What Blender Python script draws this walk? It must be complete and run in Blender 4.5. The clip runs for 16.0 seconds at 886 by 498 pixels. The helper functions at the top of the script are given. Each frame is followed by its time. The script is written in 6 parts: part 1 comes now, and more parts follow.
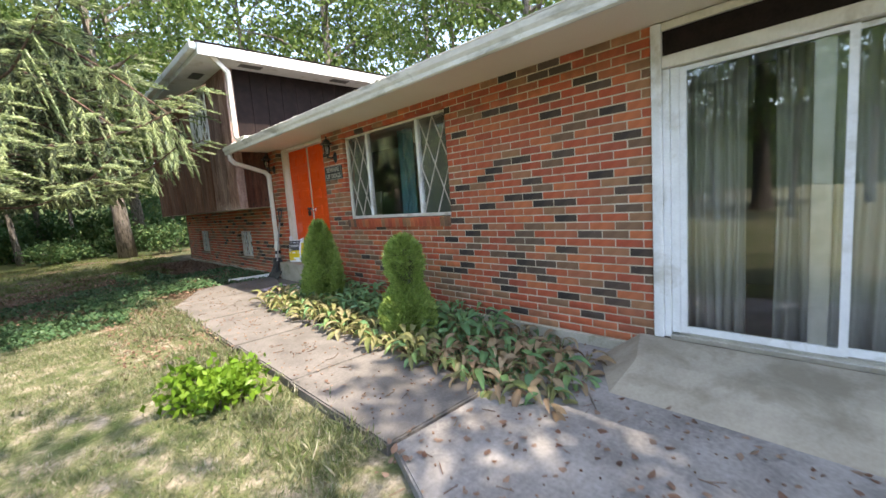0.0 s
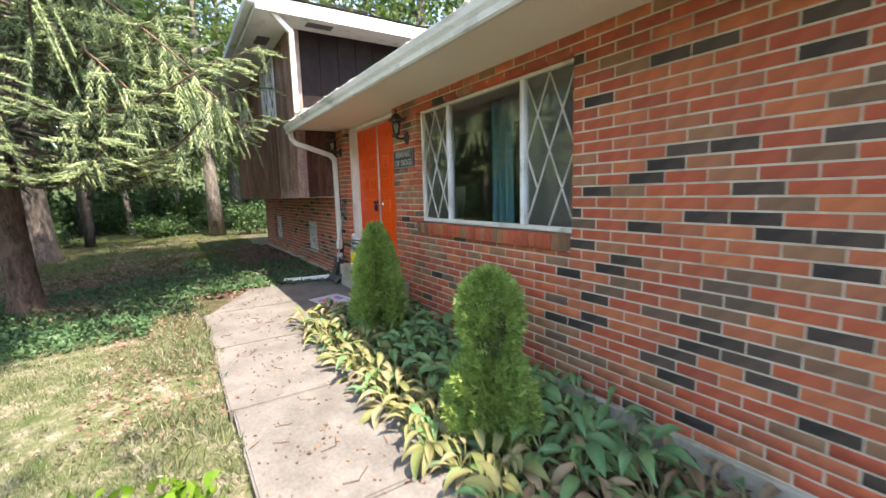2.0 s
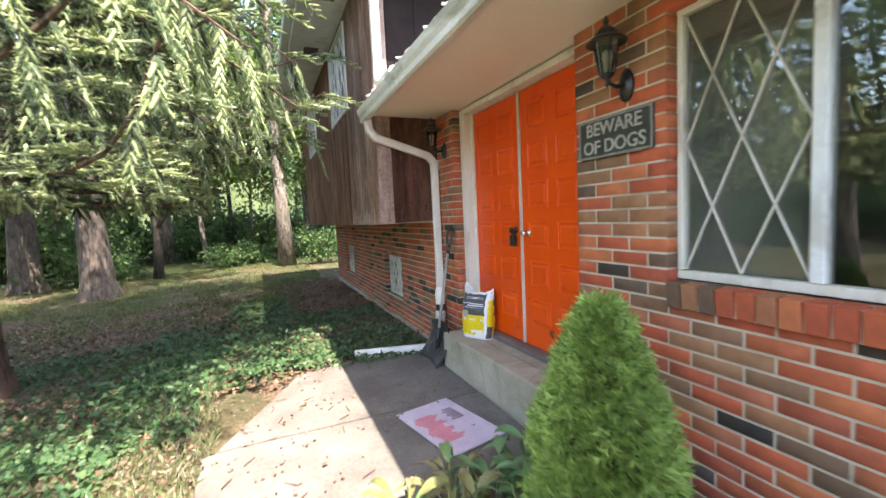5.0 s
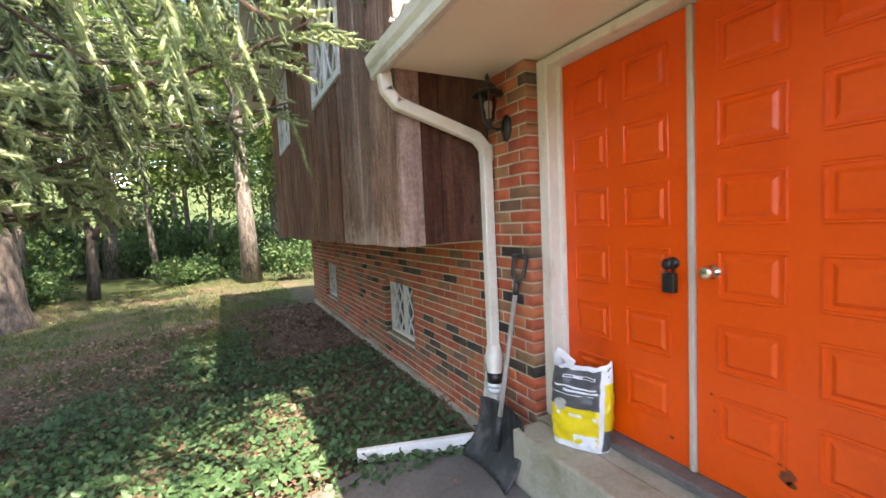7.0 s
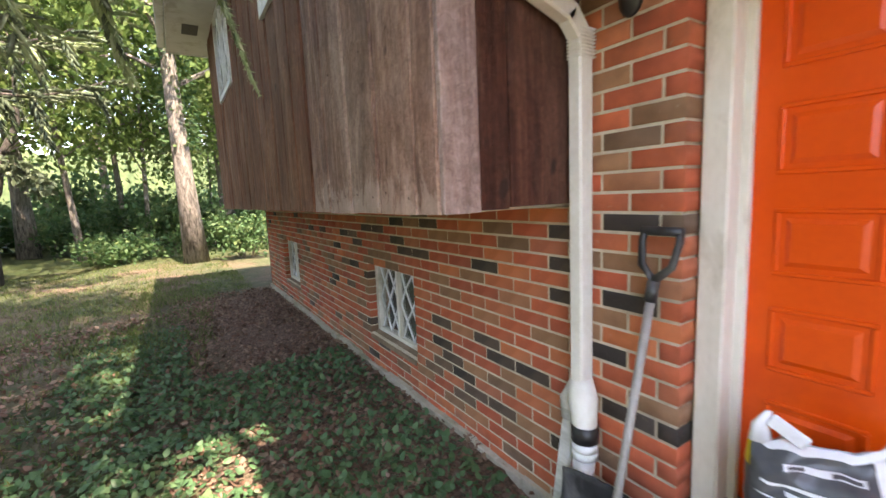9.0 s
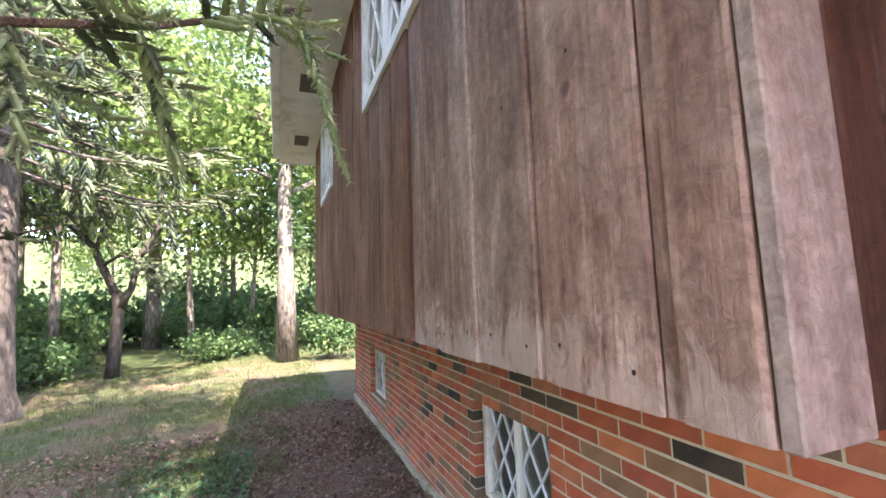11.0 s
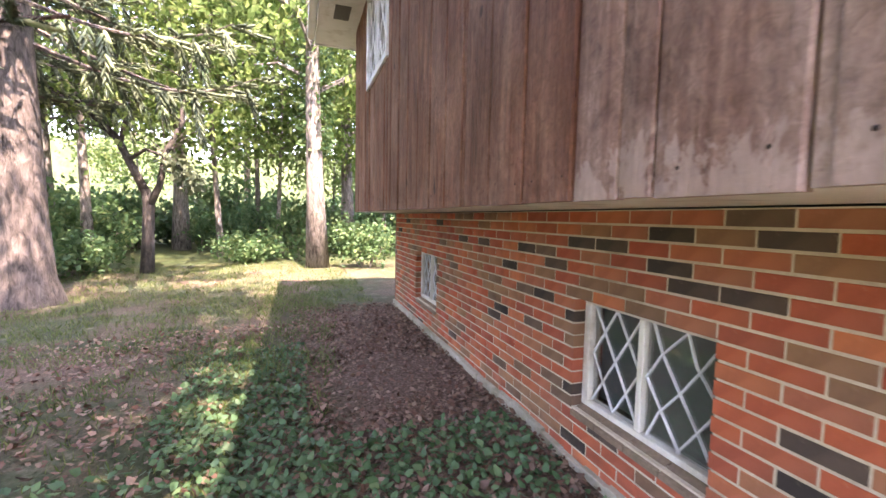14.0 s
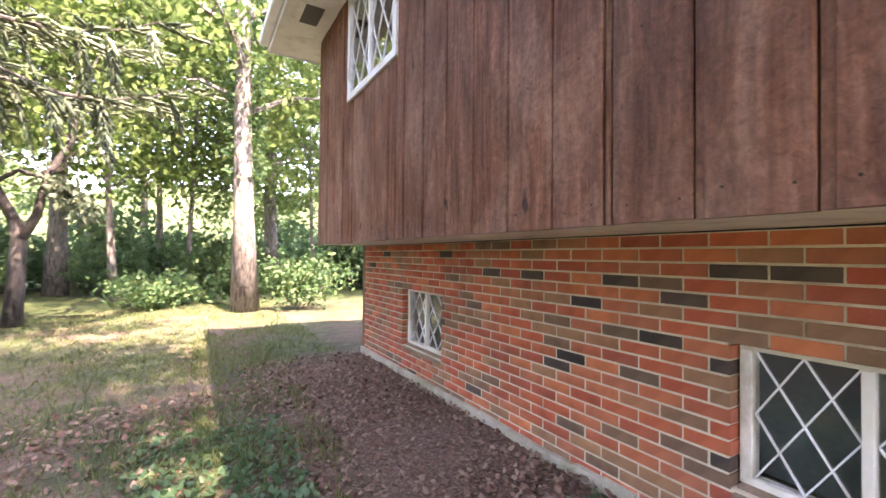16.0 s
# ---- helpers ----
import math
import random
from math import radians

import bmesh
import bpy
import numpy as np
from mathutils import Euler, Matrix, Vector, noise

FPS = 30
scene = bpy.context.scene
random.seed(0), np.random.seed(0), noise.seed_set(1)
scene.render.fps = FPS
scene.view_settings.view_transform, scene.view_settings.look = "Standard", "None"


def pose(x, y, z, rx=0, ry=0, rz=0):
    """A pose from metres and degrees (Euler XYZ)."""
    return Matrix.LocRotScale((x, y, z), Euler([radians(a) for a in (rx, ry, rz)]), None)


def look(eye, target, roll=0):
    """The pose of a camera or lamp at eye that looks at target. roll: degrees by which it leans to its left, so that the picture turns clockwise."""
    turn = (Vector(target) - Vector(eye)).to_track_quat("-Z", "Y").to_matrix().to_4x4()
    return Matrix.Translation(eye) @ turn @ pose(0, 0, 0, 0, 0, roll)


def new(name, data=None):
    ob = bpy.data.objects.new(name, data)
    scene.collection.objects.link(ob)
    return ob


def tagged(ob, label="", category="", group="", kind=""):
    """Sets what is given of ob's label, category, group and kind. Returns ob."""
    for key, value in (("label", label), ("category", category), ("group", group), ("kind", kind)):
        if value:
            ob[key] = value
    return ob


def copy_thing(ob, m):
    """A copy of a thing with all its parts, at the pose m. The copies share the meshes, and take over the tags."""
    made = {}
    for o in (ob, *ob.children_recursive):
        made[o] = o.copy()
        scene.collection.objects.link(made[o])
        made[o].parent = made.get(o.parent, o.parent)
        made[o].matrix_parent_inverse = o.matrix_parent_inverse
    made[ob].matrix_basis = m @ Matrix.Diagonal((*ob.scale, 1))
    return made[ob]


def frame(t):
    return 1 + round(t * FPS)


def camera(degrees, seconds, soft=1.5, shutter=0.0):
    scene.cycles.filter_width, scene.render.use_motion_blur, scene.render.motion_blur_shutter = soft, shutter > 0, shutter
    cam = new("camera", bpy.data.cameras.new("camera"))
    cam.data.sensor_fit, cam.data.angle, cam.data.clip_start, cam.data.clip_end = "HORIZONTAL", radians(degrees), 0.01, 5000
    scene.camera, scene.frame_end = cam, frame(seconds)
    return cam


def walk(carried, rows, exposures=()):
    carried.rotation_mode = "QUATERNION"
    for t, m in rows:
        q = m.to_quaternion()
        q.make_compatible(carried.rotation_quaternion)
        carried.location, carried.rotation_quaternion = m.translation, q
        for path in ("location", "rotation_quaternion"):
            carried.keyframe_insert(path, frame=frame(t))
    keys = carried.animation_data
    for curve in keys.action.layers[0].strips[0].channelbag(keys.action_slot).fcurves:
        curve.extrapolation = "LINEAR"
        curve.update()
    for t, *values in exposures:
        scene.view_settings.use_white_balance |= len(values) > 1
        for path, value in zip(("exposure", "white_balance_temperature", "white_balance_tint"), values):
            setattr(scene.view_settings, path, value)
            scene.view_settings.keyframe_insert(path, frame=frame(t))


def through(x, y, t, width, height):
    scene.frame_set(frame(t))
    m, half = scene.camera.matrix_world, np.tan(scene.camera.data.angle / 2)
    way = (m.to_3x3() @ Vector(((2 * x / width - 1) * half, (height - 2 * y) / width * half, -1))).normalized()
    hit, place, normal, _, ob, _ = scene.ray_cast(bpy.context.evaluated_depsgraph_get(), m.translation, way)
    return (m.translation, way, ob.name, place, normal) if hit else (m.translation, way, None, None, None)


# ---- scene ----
cam = camera(93.1, 16.0, 1.5, 0.4)
PATH = [
    (0, (-0.197, -0.227, 1.146), (1.182, 1.204, 0.914), -4.2),
    (0.5, (0.089, 0.128, 1.185), (1.463, 1.559, 0.933), -4.0),
    (1, (0.36, 0.512, 1.185), (1.721, 1.945, 0.88), -2.7),
    (1.5, (0.706, 0.806, 1.228), (1.902, 2.381, 0.93), -1.8),
    (2, (0.916, 1.192, 1.288), (1.979, 2.864, 1.018), -1.6),
    (2.5, (1.162, 1.597, 1.265), (2.104, 3.35, 1.066), -1.5),
    (3, (1.305, 2.072, 1.278), (2.17, 3.864, 1.083), -1.7),
    (3.5, (1.42, 2.571, 1.27), (2.242, 4.383, 1.064), -2.0),
    (4, (1.473, 3.049, 1.283), (2.209, 4.9, 1.105), -2.5),
    (4.2, (1.459, 3.239, 1.28), (2.209, 5.086, 1.112), -2.6),
    (6.3, (1.713, 5.238, 1.364), (2.565, 7.042, 1.23), -2.2),
    (6.5, (1.69, 5.4, 1.369), (2.573, 7.191, 1.256), -2.4),
    (7, (1.692, 5.769, 1.393), (2.605, 7.544, 1.268), -2.6),
    (7.5, (1.743, 6.135, 1.381), (2.666, 7.902, 1.224), -2.7),
    (8, (1.695, 6.418, 1.373), (2.71, 8.127, 1.148), -2.9),
    (8.5, (1.763, 6.708, 1.338), (2.821, 8.387, 1.088), -2.6),
    (9, (1.93, 7.031, 1.315), (2.992, 8.706, 1.062), -2.5),
    (9.5, (1.933, 7.376, 1.331), (2.974, 9.077, 1.18), -3.0),
    (10, (2.05, 7.675, 1.396), (2.959, 9.456, 1.397), -3.0),
    (10.2, (2.101, 7.762, 1.426), (2.953, 9.57, 1.509), -2.9),
    (12.3, (2.122, 7.877, 1.45), (2.806, 9.739, 1.709), -1.4),
    (12.5, (2.133, 7.889, 1.402), (2.842, 9.751, 1.58), -0.9),
    (13, (2.142, 7.958, 1.29), (2.862, 9.824, 1.289), -0.3),
    (13.5, (1.963, 8.226, 1.27), (2.669, 10.094, 1.155), 0.1),
    (14, (1.845, 8.483, 1.189), (2.497, 10.368, 1.042), 1.2),
    (14.5, (1.791, 8.722, 1.209), (2.516, 10.586, 1.162), 2.3),
    (15, (1.637, 8.927, 1.19), (2.471, 10.744, 1.132), 1.6),
    (15.5, (1.514, 9.209, 1.123), (2.392, 11.005, 1.107), 1.2),
    (16, (1.312, 9.483, 1.126), (2.328, 11.205, 1.159), 0.6),
]
walk(cam, [(t, look(eye, target, roll)) for t, eye, target, roll in PATH],
     [(0, 2.59, 7600, 16), (2, 2.84, 7400, 16), (4, 3.15, 7400, 17), (7, 3.5, 7900, 19), (9.2, 3.72, 8000, 22), (10, 4.02, 7100, 22), (12.5, 4.3, 7400, 36), (16, 4.64, 7800, 39)])

# ---- world, sun ----
world = bpy.data.worlds.new("world")
scene.world = world
world.use_nodes = True
wn = world.node_tree
sky = wn.nodes.new("ShaderNodeTexSky")
sky.sky_type = "NISHITA"
sky.sun_disc = False
SUN = Vector((0.12, -0.55, 0.95)).normalized()
sky.sun_elevation = math.asin(SUN.z)
sky.sun_rotation = math.atan2(SUN.x, SUN.y)
wn.links.new(sky.outputs[0], wn.nodes["Background"].inputs[0])
wn.nodes["Background"].inputs[1].default_value = 0.15
sun = new("sun", bpy.data.lights.new("sun", "SUN"))
sun.data.energy, sun.data.angle, sun.data.color = 2.2, radians(0.6), (1.0, 0.95, 0.86)
sun.matrix_world = look(SUN * 40, (0, 0, 0))

# ---- small tools ----
W = 3.29          # outer face of the brick wall
SID = 2.65        # outer face of the upper siding
EAVE = 2.32       # underside of the lower eave


def thing(name, at, label, category, group="", kind=""):
    ob = new(name)
    ob.empty_display_size = 0.1
    ob.location = at
    return tagged(ob, label, category, group, kind)


def base_of(ob):
    p = Vector(ob.location)
    while ob.parent:
        ob = ob.parent
        p = p + Vector(ob.location)
    return p


def part(name, bm, material, parent=None, label="", smooth=False):
    """One mesh object from a bmesh in world coordinates, under a thing or a part."""
    me = bpy.data.meshes.new(name)
    if parent:
        bmesh.ops.translate(bm, verts=bm.verts, vec=-base_of(parent))
    bm.to_mesh(me)
    bm.free()
    for m in material if isinstance(material, (list, tuple)) else [material]:
        me.materials.append(m)
    if smooth:
        me.polygons.foreach_set("use_smooth", [True] * len(me.polygons))
    ob = new(name, me)
    ob.parent = parent
    if label:
        ob["label"] = label
    return ob


def raw(name, verts, faces, material, parent=None, label="", smooth=False):
    """One mesh object from arrays: verts (n, 3), faces (m, 3) or (m, 4)."""
    verts, faces = np.asarray(verts, np.float32), np.asarray(faces, np.int32)
    if parent:
        verts = verts - np.array(base_of(parent), np.float32)
    me = bpy.data.meshes.new(name)
    k = faces.shape[1]
    me.vertices.add(len(verts))
    me.vertices.foreach_set("co", verts.ravel())
    me.loops.add(faces.size)
    me.loops.foreach_set("vertex_index", faces.ravel())
    me.polygons.add(len(faces))
    me.polygons.foreach_set("loop_start", np.arange(0, faces.size, k, dtype=np.int32))
    me.update(calc_edges=True)
    me.validate()
    me.materials.append(material)
    if smooth:
        me.polygons.foreach_set("use_smooth", [True] * len(me.polygons))
    ob = new(name, me)
    ob.parent = parent
    if label:
        ob["label"] = label
    return ob


def structure(ob, label, category):
    return tagged(ob, label, category, kind="structure")


def box(bm, x0, x1, y0, y1, z0, z1, bevel=0.0, seg=1):
    m = Matrix.LocRotScale(((x0 + x1) / 2, (y0 + y1) / 2, (z0 + z1) / 2), None, (abs(x1 - x0), abs(y1 - y0), abs(z1 - z0)))
    vs = bmesh.ops.create_cube(bm, size=1, matrix=m)["verts"]
    if bevel:
        es = list({e for v in vs for e in v.link_edges})
        bmesh.ops.bevel(bm, geom=es, offset=bevel, segments=seg, affect="EDGES", profile=0.5)
    return bm


def boxm(*a, **k):
    return box(bmesh.new(), *a, **k)


def obox(bm, a, b, width, depth, up=(0, 0, 1), bevel=0.0):
    """A bar from a to b, width across and depth along up."""
    a, b, up = Vector(a), Vector(b), Vector(up)
    d = b - a
    z = d.normalized()
    x = z.cross(up).normalized()
    y = x.cross(z)
    m = Matrix((x, y, z)).transposed().to_4x4()
    m = Matrix.Translation((a + b) / 2) @ m @ Matrix.Diagonal((width, depth, d.length, 1))
    vs = bmesh.ops.create_cube(bm, size=1, matrix=m)["verts"]
    if bevel:
        bmesh.ops.bevel(bm, geom=list({e for v in vs for e in v.link_edges}), offset=bevel, segments=1, affect="EDGES")
    return bm


def tube(bm, pts, radii, sides=8, flat=(1, 1), cap=True):
    """A tapered tube through points; flat squashes the section."""
    pts = [Vector(p) for p in pts]
    rings = []
    ref = Vector((0.31, 0.22, 0.92))
    for i, p in enumerate(pts):
        d = (pts[min(i + 1, len(pts) - 1)] - pts[max(i - 1, 0)]).normalized()
        r = ref if abs(d.dot(ref)) < 0.9 else Vector((1, 0, 0))
        u = d.cross(r).normalized()
        v = d.cross(u)
        rad = radii[i] if isinstance(radii, (list, tuple)) else radii
        rings.append([bm.verts.new(p + (u * math.cos(a) * flat[0] + v * math.sin(a) * flat[1]) * rad)
                      for a in (2 * math.pi * k / sides for k in range(sides))])
    for r0, r1 in zip(rings, rings[1:]):
        for k in range(sides):
            bm.faces.new((r0[k], r0[(k + 1) % sides], r1[(k + 1) % sides], r1[k]))
    if cap:
        bm.faces.new(rings[0][::-1])
        bm.faces.new(rings[-1])
    return bm


def profile_y(bm, pts, y0, y1):
    """A closed section in x and z pulled along y."""
    a = [bm.verts.new((x, y0, z)) for x, z in pts]
    b = [bm.verts.new((x, y1, z)) for x, z in pts]
    n = len(pts)
    for k in range(n):
        bm.faces.new((a[k], a[(k + 1) % n], b[(k + 1) % n], b[k]))
    bm.faces.new(a[::-1])
    bm.faces.new(b)
    bmesh.ops.recalc_face_normals(bm, faces=bm.faces)
    return bm


def lathe(bm, prof, at, sides=16):
    """A turned shape from (radius, height) pairs."""
    rings = []
    for r, z in prof:
        rings.append([bm.verts.new((at[0] + r * math.cos(2 * math.pi * k / sides), at[1] + r * math.sin(2 * math.pi * k / sides), at[2] + z)) for k in range(sides)])
    for r0, r1 in zip(rings, rings[1:]):
        for k in range(sides):
            bm.faces.new((r0[k], r0[(k + 1) % sides], r1[(k + 1) % sides], r1[k]))
    bm.faces.new(rings[0][::-1])
    bm.faces.new(rings[-1])
    return bm


# ---- materials ----
def ramp_node(nt, fac, stops, mode="LINEAR"):
    r = nt.nodes.new("ShaderNodeValToRGB")
    r.color_ramp.interpolation = mode
    e = r.color_ramp.elements
    e[0].position, e[0].color = stops[0][0], (*stops[0][1], 1)
    e[1].position, e[1].color = stops[-1][0], (*stops[-1][1], 1)
    for p, c in stops[1:-1]:
        n = e.new(p)
        n.color = (*c, 1)
    nt.links.new(fac, r.inputs[0])
    return r.outputs[0]


def noise_node(nt, vec, scale, detail=4.0, rough=0.55, dist=0.0):
    n = nt.nodes.new("ShaderNodeTexNoise")
    n.inputs["Scale"].default_value = scale
    n.inputs["Detail"].default_value = detail
    n.inputs["Roughness"].default_value = rough
    n.inputs["Distortion"].default_value = dist
    nt.links.new(vec, n.inputs["Vector"])
    return n.outputs["Fac"]


def mix_node(nt, fac, a, b, blend="MIX"):
    m = nt.nodes.new("ShaderNodeMix")
    m.data_type, m.blend_type = "RGBA", blend
    for sock, val in ((m.inputs[0], fac), (m.inputs[6], a), (m.inputs[7], b)):
        if isinstance(val, bpy.types.NodeSocket):
            nt.links.new(val, sock)
        elif isinstance(val, tuple):
            sock.default_value = (*val, 1)
        else:
            sock.default_value = val
    return m.outputs[2]


def math_node(nt, op, a, b=0.0, clamp=False):
    m = nt.nodes.new("ShaderNodeMath")
    m.operation, m.use_clamp = op, clamp
    for sock, val in ((m.inputs[0], a), (m.inputs[1], b)):
        if isinstance(val, bpy.types.NodeSocket):
            nt.links.new(val, sock)
        else:
            sock.default_value = val
    return m.outputs[0]


def coords(nt, stretch=(1, 1, 1)):
    tc = nt.nodes.new("ShaderNodeTexCoord")
    mp = nt.nodes.new("ShaderNodeMapping")
    mp.inputs["Scale"].default_value = stretch
    nt.links.new(tc.outputs["Object"], mp.inputs[0])
    return mp.outputs[0]


def start(name):
    m = bpy.data.materials.new(name)
    m.use_nodes = True
    return m, m.node_tree, m.node_tree.nodes["Principled BSDF"]


def bump_to(nt, bsdf, height, strength=0.3, dist=0.01):
    b = nt.nodes.new("ShaderNodeBump")
    b.inputs["Strength"].default_value, b.inputs["Distance"].default_value = strength, dist
    nt.links.new(height, b.inputs["Height"])
    nt.links.new(b.outputs[0], bsdf.inputs["Normal"])


def plain(name, a, b, scale=6.0, fine=60.0, rough=0.6, bump=0.25, metal=0.0, stretch=(1, 1, 1), dist=0.004, stain=None, stain_scale=2.0, spec=0.5):
    """Two tones by noise at two scales, fine relief, and stains with a shape of their own."""
    m, nt, p = start(name)
    v = coords(nt, stretch)
    n1, n2 = noise_node(nt, v, scale), noise_node(nt, v, fine, 3)
    s = math_node(nt, "ADD", math_node(nt, "MULTIPLY", n1, 0.65), math_node(nt, "MULTIPLY", n2, 0.35))
    col = ramp_node(nt, s, [(0.36, a), (0.64, b)])
    if stain:
        k = ramp_node(nt, noise_node(nt, v, stain_scale, 6, 0.65, 0.4), [(0.53, (0, 0, 0)), (0.66, (1, 1, 1))])
        col = mix_node(nt, math_node(nt, "MULTIPLY", k, 0.75), col, stain)
    nt.links.new(col, p.inputs["Base Color"])
    p.inputs["Metallic"].default_value = metal
    p.inputs["Specular IOR Level"].default_value = spec
    rr = math_node(nt, "ADD", math_node(nt, "MULTIPLY", n1, 0.25), rough - 0.12)
    nt.links.new(rr, p.inputs["Roughness"])
    bump_to(nt, p, s, bump, dist)
    return m


def rand_of(nt, island):
    if island:
        return nt.nodes.new("ShaderNodeNewGeometry").outputs["Random Per Island"]
    return nt.nodes.new("ShaderNodeObjectInfo").outputs["Random"]


def brick_mat(name, island, dark=False):
    m, nt, p = start(name)
    v = coords(nt)
    r = rand_of(nt, island)
    if dark:
        col = ramp_node(nt, r, [(0.0, (0.032, 0.025, 0.022)), (0.5, (0.055, 0.040, 0.033)), (1.0, (0.10, 0.068, 0.052))])
    else:
        col = ramp_node(nt, r, [(0.0, (0.43, 0.085, 0.042)), (0.2, (0.52, 0.118, 0.05)), (0.38, (0.37, 0.082, 0.045)), (0.54, (0.57, 0.165, 0.066)),
                                (0.68, (0.42, 0.125, 0.066)), (0.78, (0.36, 0.175, 0.088)), (0.86, (0.30, 0.15, 0.08)), (0.93, (0.22, 0.12, 0.07)), (1.0, (0.13, 0.085, 0.06))])
    n1, n2 = noise_node(nt, v, 9, 5), noise_node(nt, v, 140, 3)
    col = mix_node(nt, 0.55, col, ramp_node(nt, n1, [(0.3, (0.55, 0.55, 0.55)), (0.7, (1.35, 1.3, 1.25))]), "MULTIPLY")
    soot = ramp_node(nt, noise_node(nt, v, 2.2, 5, 0.65), [(0.5, (0, 0, 0)), (0.72, (1, 1, 1))])
    col = mix_node(nt, math_node(nt, "MULTIPLY", soot, 0.42), col, (0.15, 0.095, 0.06))
    spall = ramp_node(nt, noise_node(nt, v, 34, 4, 0.7, 0.5), [(0.66, (0, 0, 0)), (0.72, (1, 1, 1))])
    col = mix_node(nt, math_node(nt, "MULTIPLY", spall, 0.35), col, (0.42, 0.33, 0.25))
    nt.links.new(col, p.inputs["Base Color"])
    p.inputs["Roughness"].default_value = 0.82
    bump_to(nt, p, math_node(nt, "ADD", n2, n1), 0.4, 0.004)
    return m


def leaf_mat(name, cols, rough=0.45, through=0.35, island=True):
    m, nt, p = start(name)
    r = rand_of(nt, island)
    n = len(cols)
    col = ramp_node(nt, r, [(i / (n - 1), c) for i, c in enumerate(cols)])
    nz = noise_node(nt, coords(nt), 25, 2)
    col = mix_node(nt, 0.4, col, ramp_node(nt, nz, [(0.3, (0.7, 0.7, 0.7)), (0.7, (1.3, 1.3, 1.3))]), "MULTIPLY")
    nt.links.new(col, p.inputs["Base Color"])
    p.inputs["Roughness"].default_value = rough
    p.inputs["Specular IOR Level"].default_value = 0.2
    t = nt.nodes.new("ShaderNodeBsdfTranslucent")
    nt.links.new(col, t.inputs[0])
    mx = nt.nodes.new("ShaderNodeMixShader")
    mx.inputs[0].default_value = through
    nt.links.new(p.outputs[0], mx.inputs[1])
    nt.links.new(t.outputs[0], mx.inputs[2])
    nt.links.new(mx.outputs[0], nt.nodes["Material Output"].inputs[0])
    return m


def glass_mat(name, tint=(0.92, 0.96, 0.95)):
    m, nt, p = start(name)
    p.inputs["Base Color"].default_value = (*tint, 1)
    p.inputs["Roughness"].default_value = 0.015
    p.inputs["Transmission Weight"].default_value = 1.0
    p.inputs["IOR"].default_value = 1.75
    return m


def siding_mat(name, tones, faded, amount):
    m, nt, p = start(name)
    v = coords(nt, (1, 1, 0.06))
    v2 = coords(nt)
    r = nt.nodes.new("ShaderNodeObjectInfo").outputs["Random"]
    col = ramp_node(nt, noise_node(nt, v, 26, 6, 0.6), list(zip((0.25, 0.5, 0.75), tones)))
    fade = ramp_node(nt, noise_node(nt, coords(nt, (1, 1, 0.3)), 2.6, 6, 0.65, 0.8), [(0.44, (0, 0, 0)), (0.66, (1, 1, 1))])
    col = mix_node(nt, math_node(nt, "MULTIPLY", fade, amount), col, faded)
    col = mix_node(nt, math_node(nt, "MULTIPLY", r, 0.4), col, tones[0])
    mot = noise_node(nt, v2, 30, 6, 0.75, 0.8)
    col = mix_node(nt, 0.75, col, ramp_node(nt, mot, [(0.3, (0.5, 0.47, 0.45)), (0.7, (1.45, 1.45, 1.45))]), "MULTIPLY")
    blot = noise_node(nt, coords(nt, (1, 1, 0.4)), 4.5, 6, 0.7, 0.9)
    col = mix_node(nt, 0.7, col, ramp_node(nt, blot, [(0.34, (0.45, 0.40, 0.38)), (0.66, (1.4, 1.4, 1.4))]), "MULTIPLY")
    # peeling grey weathering along the bottom ends of the boards
    pos = nt.nodes.new("ShaderNodeSeparateXYZ")
    nt.links.new(nt.nodes.new("ShaderNodeNewGeometry").outputs["Position"], pos.inputs[0])
    low = math_node(nt, "MULTIPLY", math_node(nt, "SUBTRACT", 1.50, pos.outputs["Z"]), 3.0, True)
    peel = ramp_node(nt, math_node(nt, "ADD", math_node(nt, "MULTIPLY", low, 0.45), noise_node(nt, coords(nt, (1, 1, 0.6)), 7, 5, 0.7, 0.7)), [(0.72, (0, 0, 0)), (0.78, (1, 1, 1))])
    col = mix_node(nt, math_node(nt, "MULTIPLY", peel, max(0.0, amount - 0.5) * 1.4), col, tuple(c * 1.1 + 0.03 for c in faded))
    knot = ramp_node(nt, noise_node(nt, coords(nt, (1, 1, 0.55)), 6.5, 2, 0.4), [(0.71, (0, 0, 0)), (0.75, (1, 1, 1))])
    col = mix_node(nt, math_node(nt, "MULTIPLY", knot, 0.85), col, (0.03, 0.018, 0.014))
    nt.links.new(col, p.inputs["Base Color"])
    p.inputs["Roughness"].default_value = 0.6
    p.inputs["Specular IOR Level"].default_value = 0.22
    h = math_node(nt, "ADD", noise_node(nt, v, 60, 5), math_node(nt, "MULTIPLY", mot, 1.2))
    bump_to(nt, p, h, 0.75, 0.008)
    return m


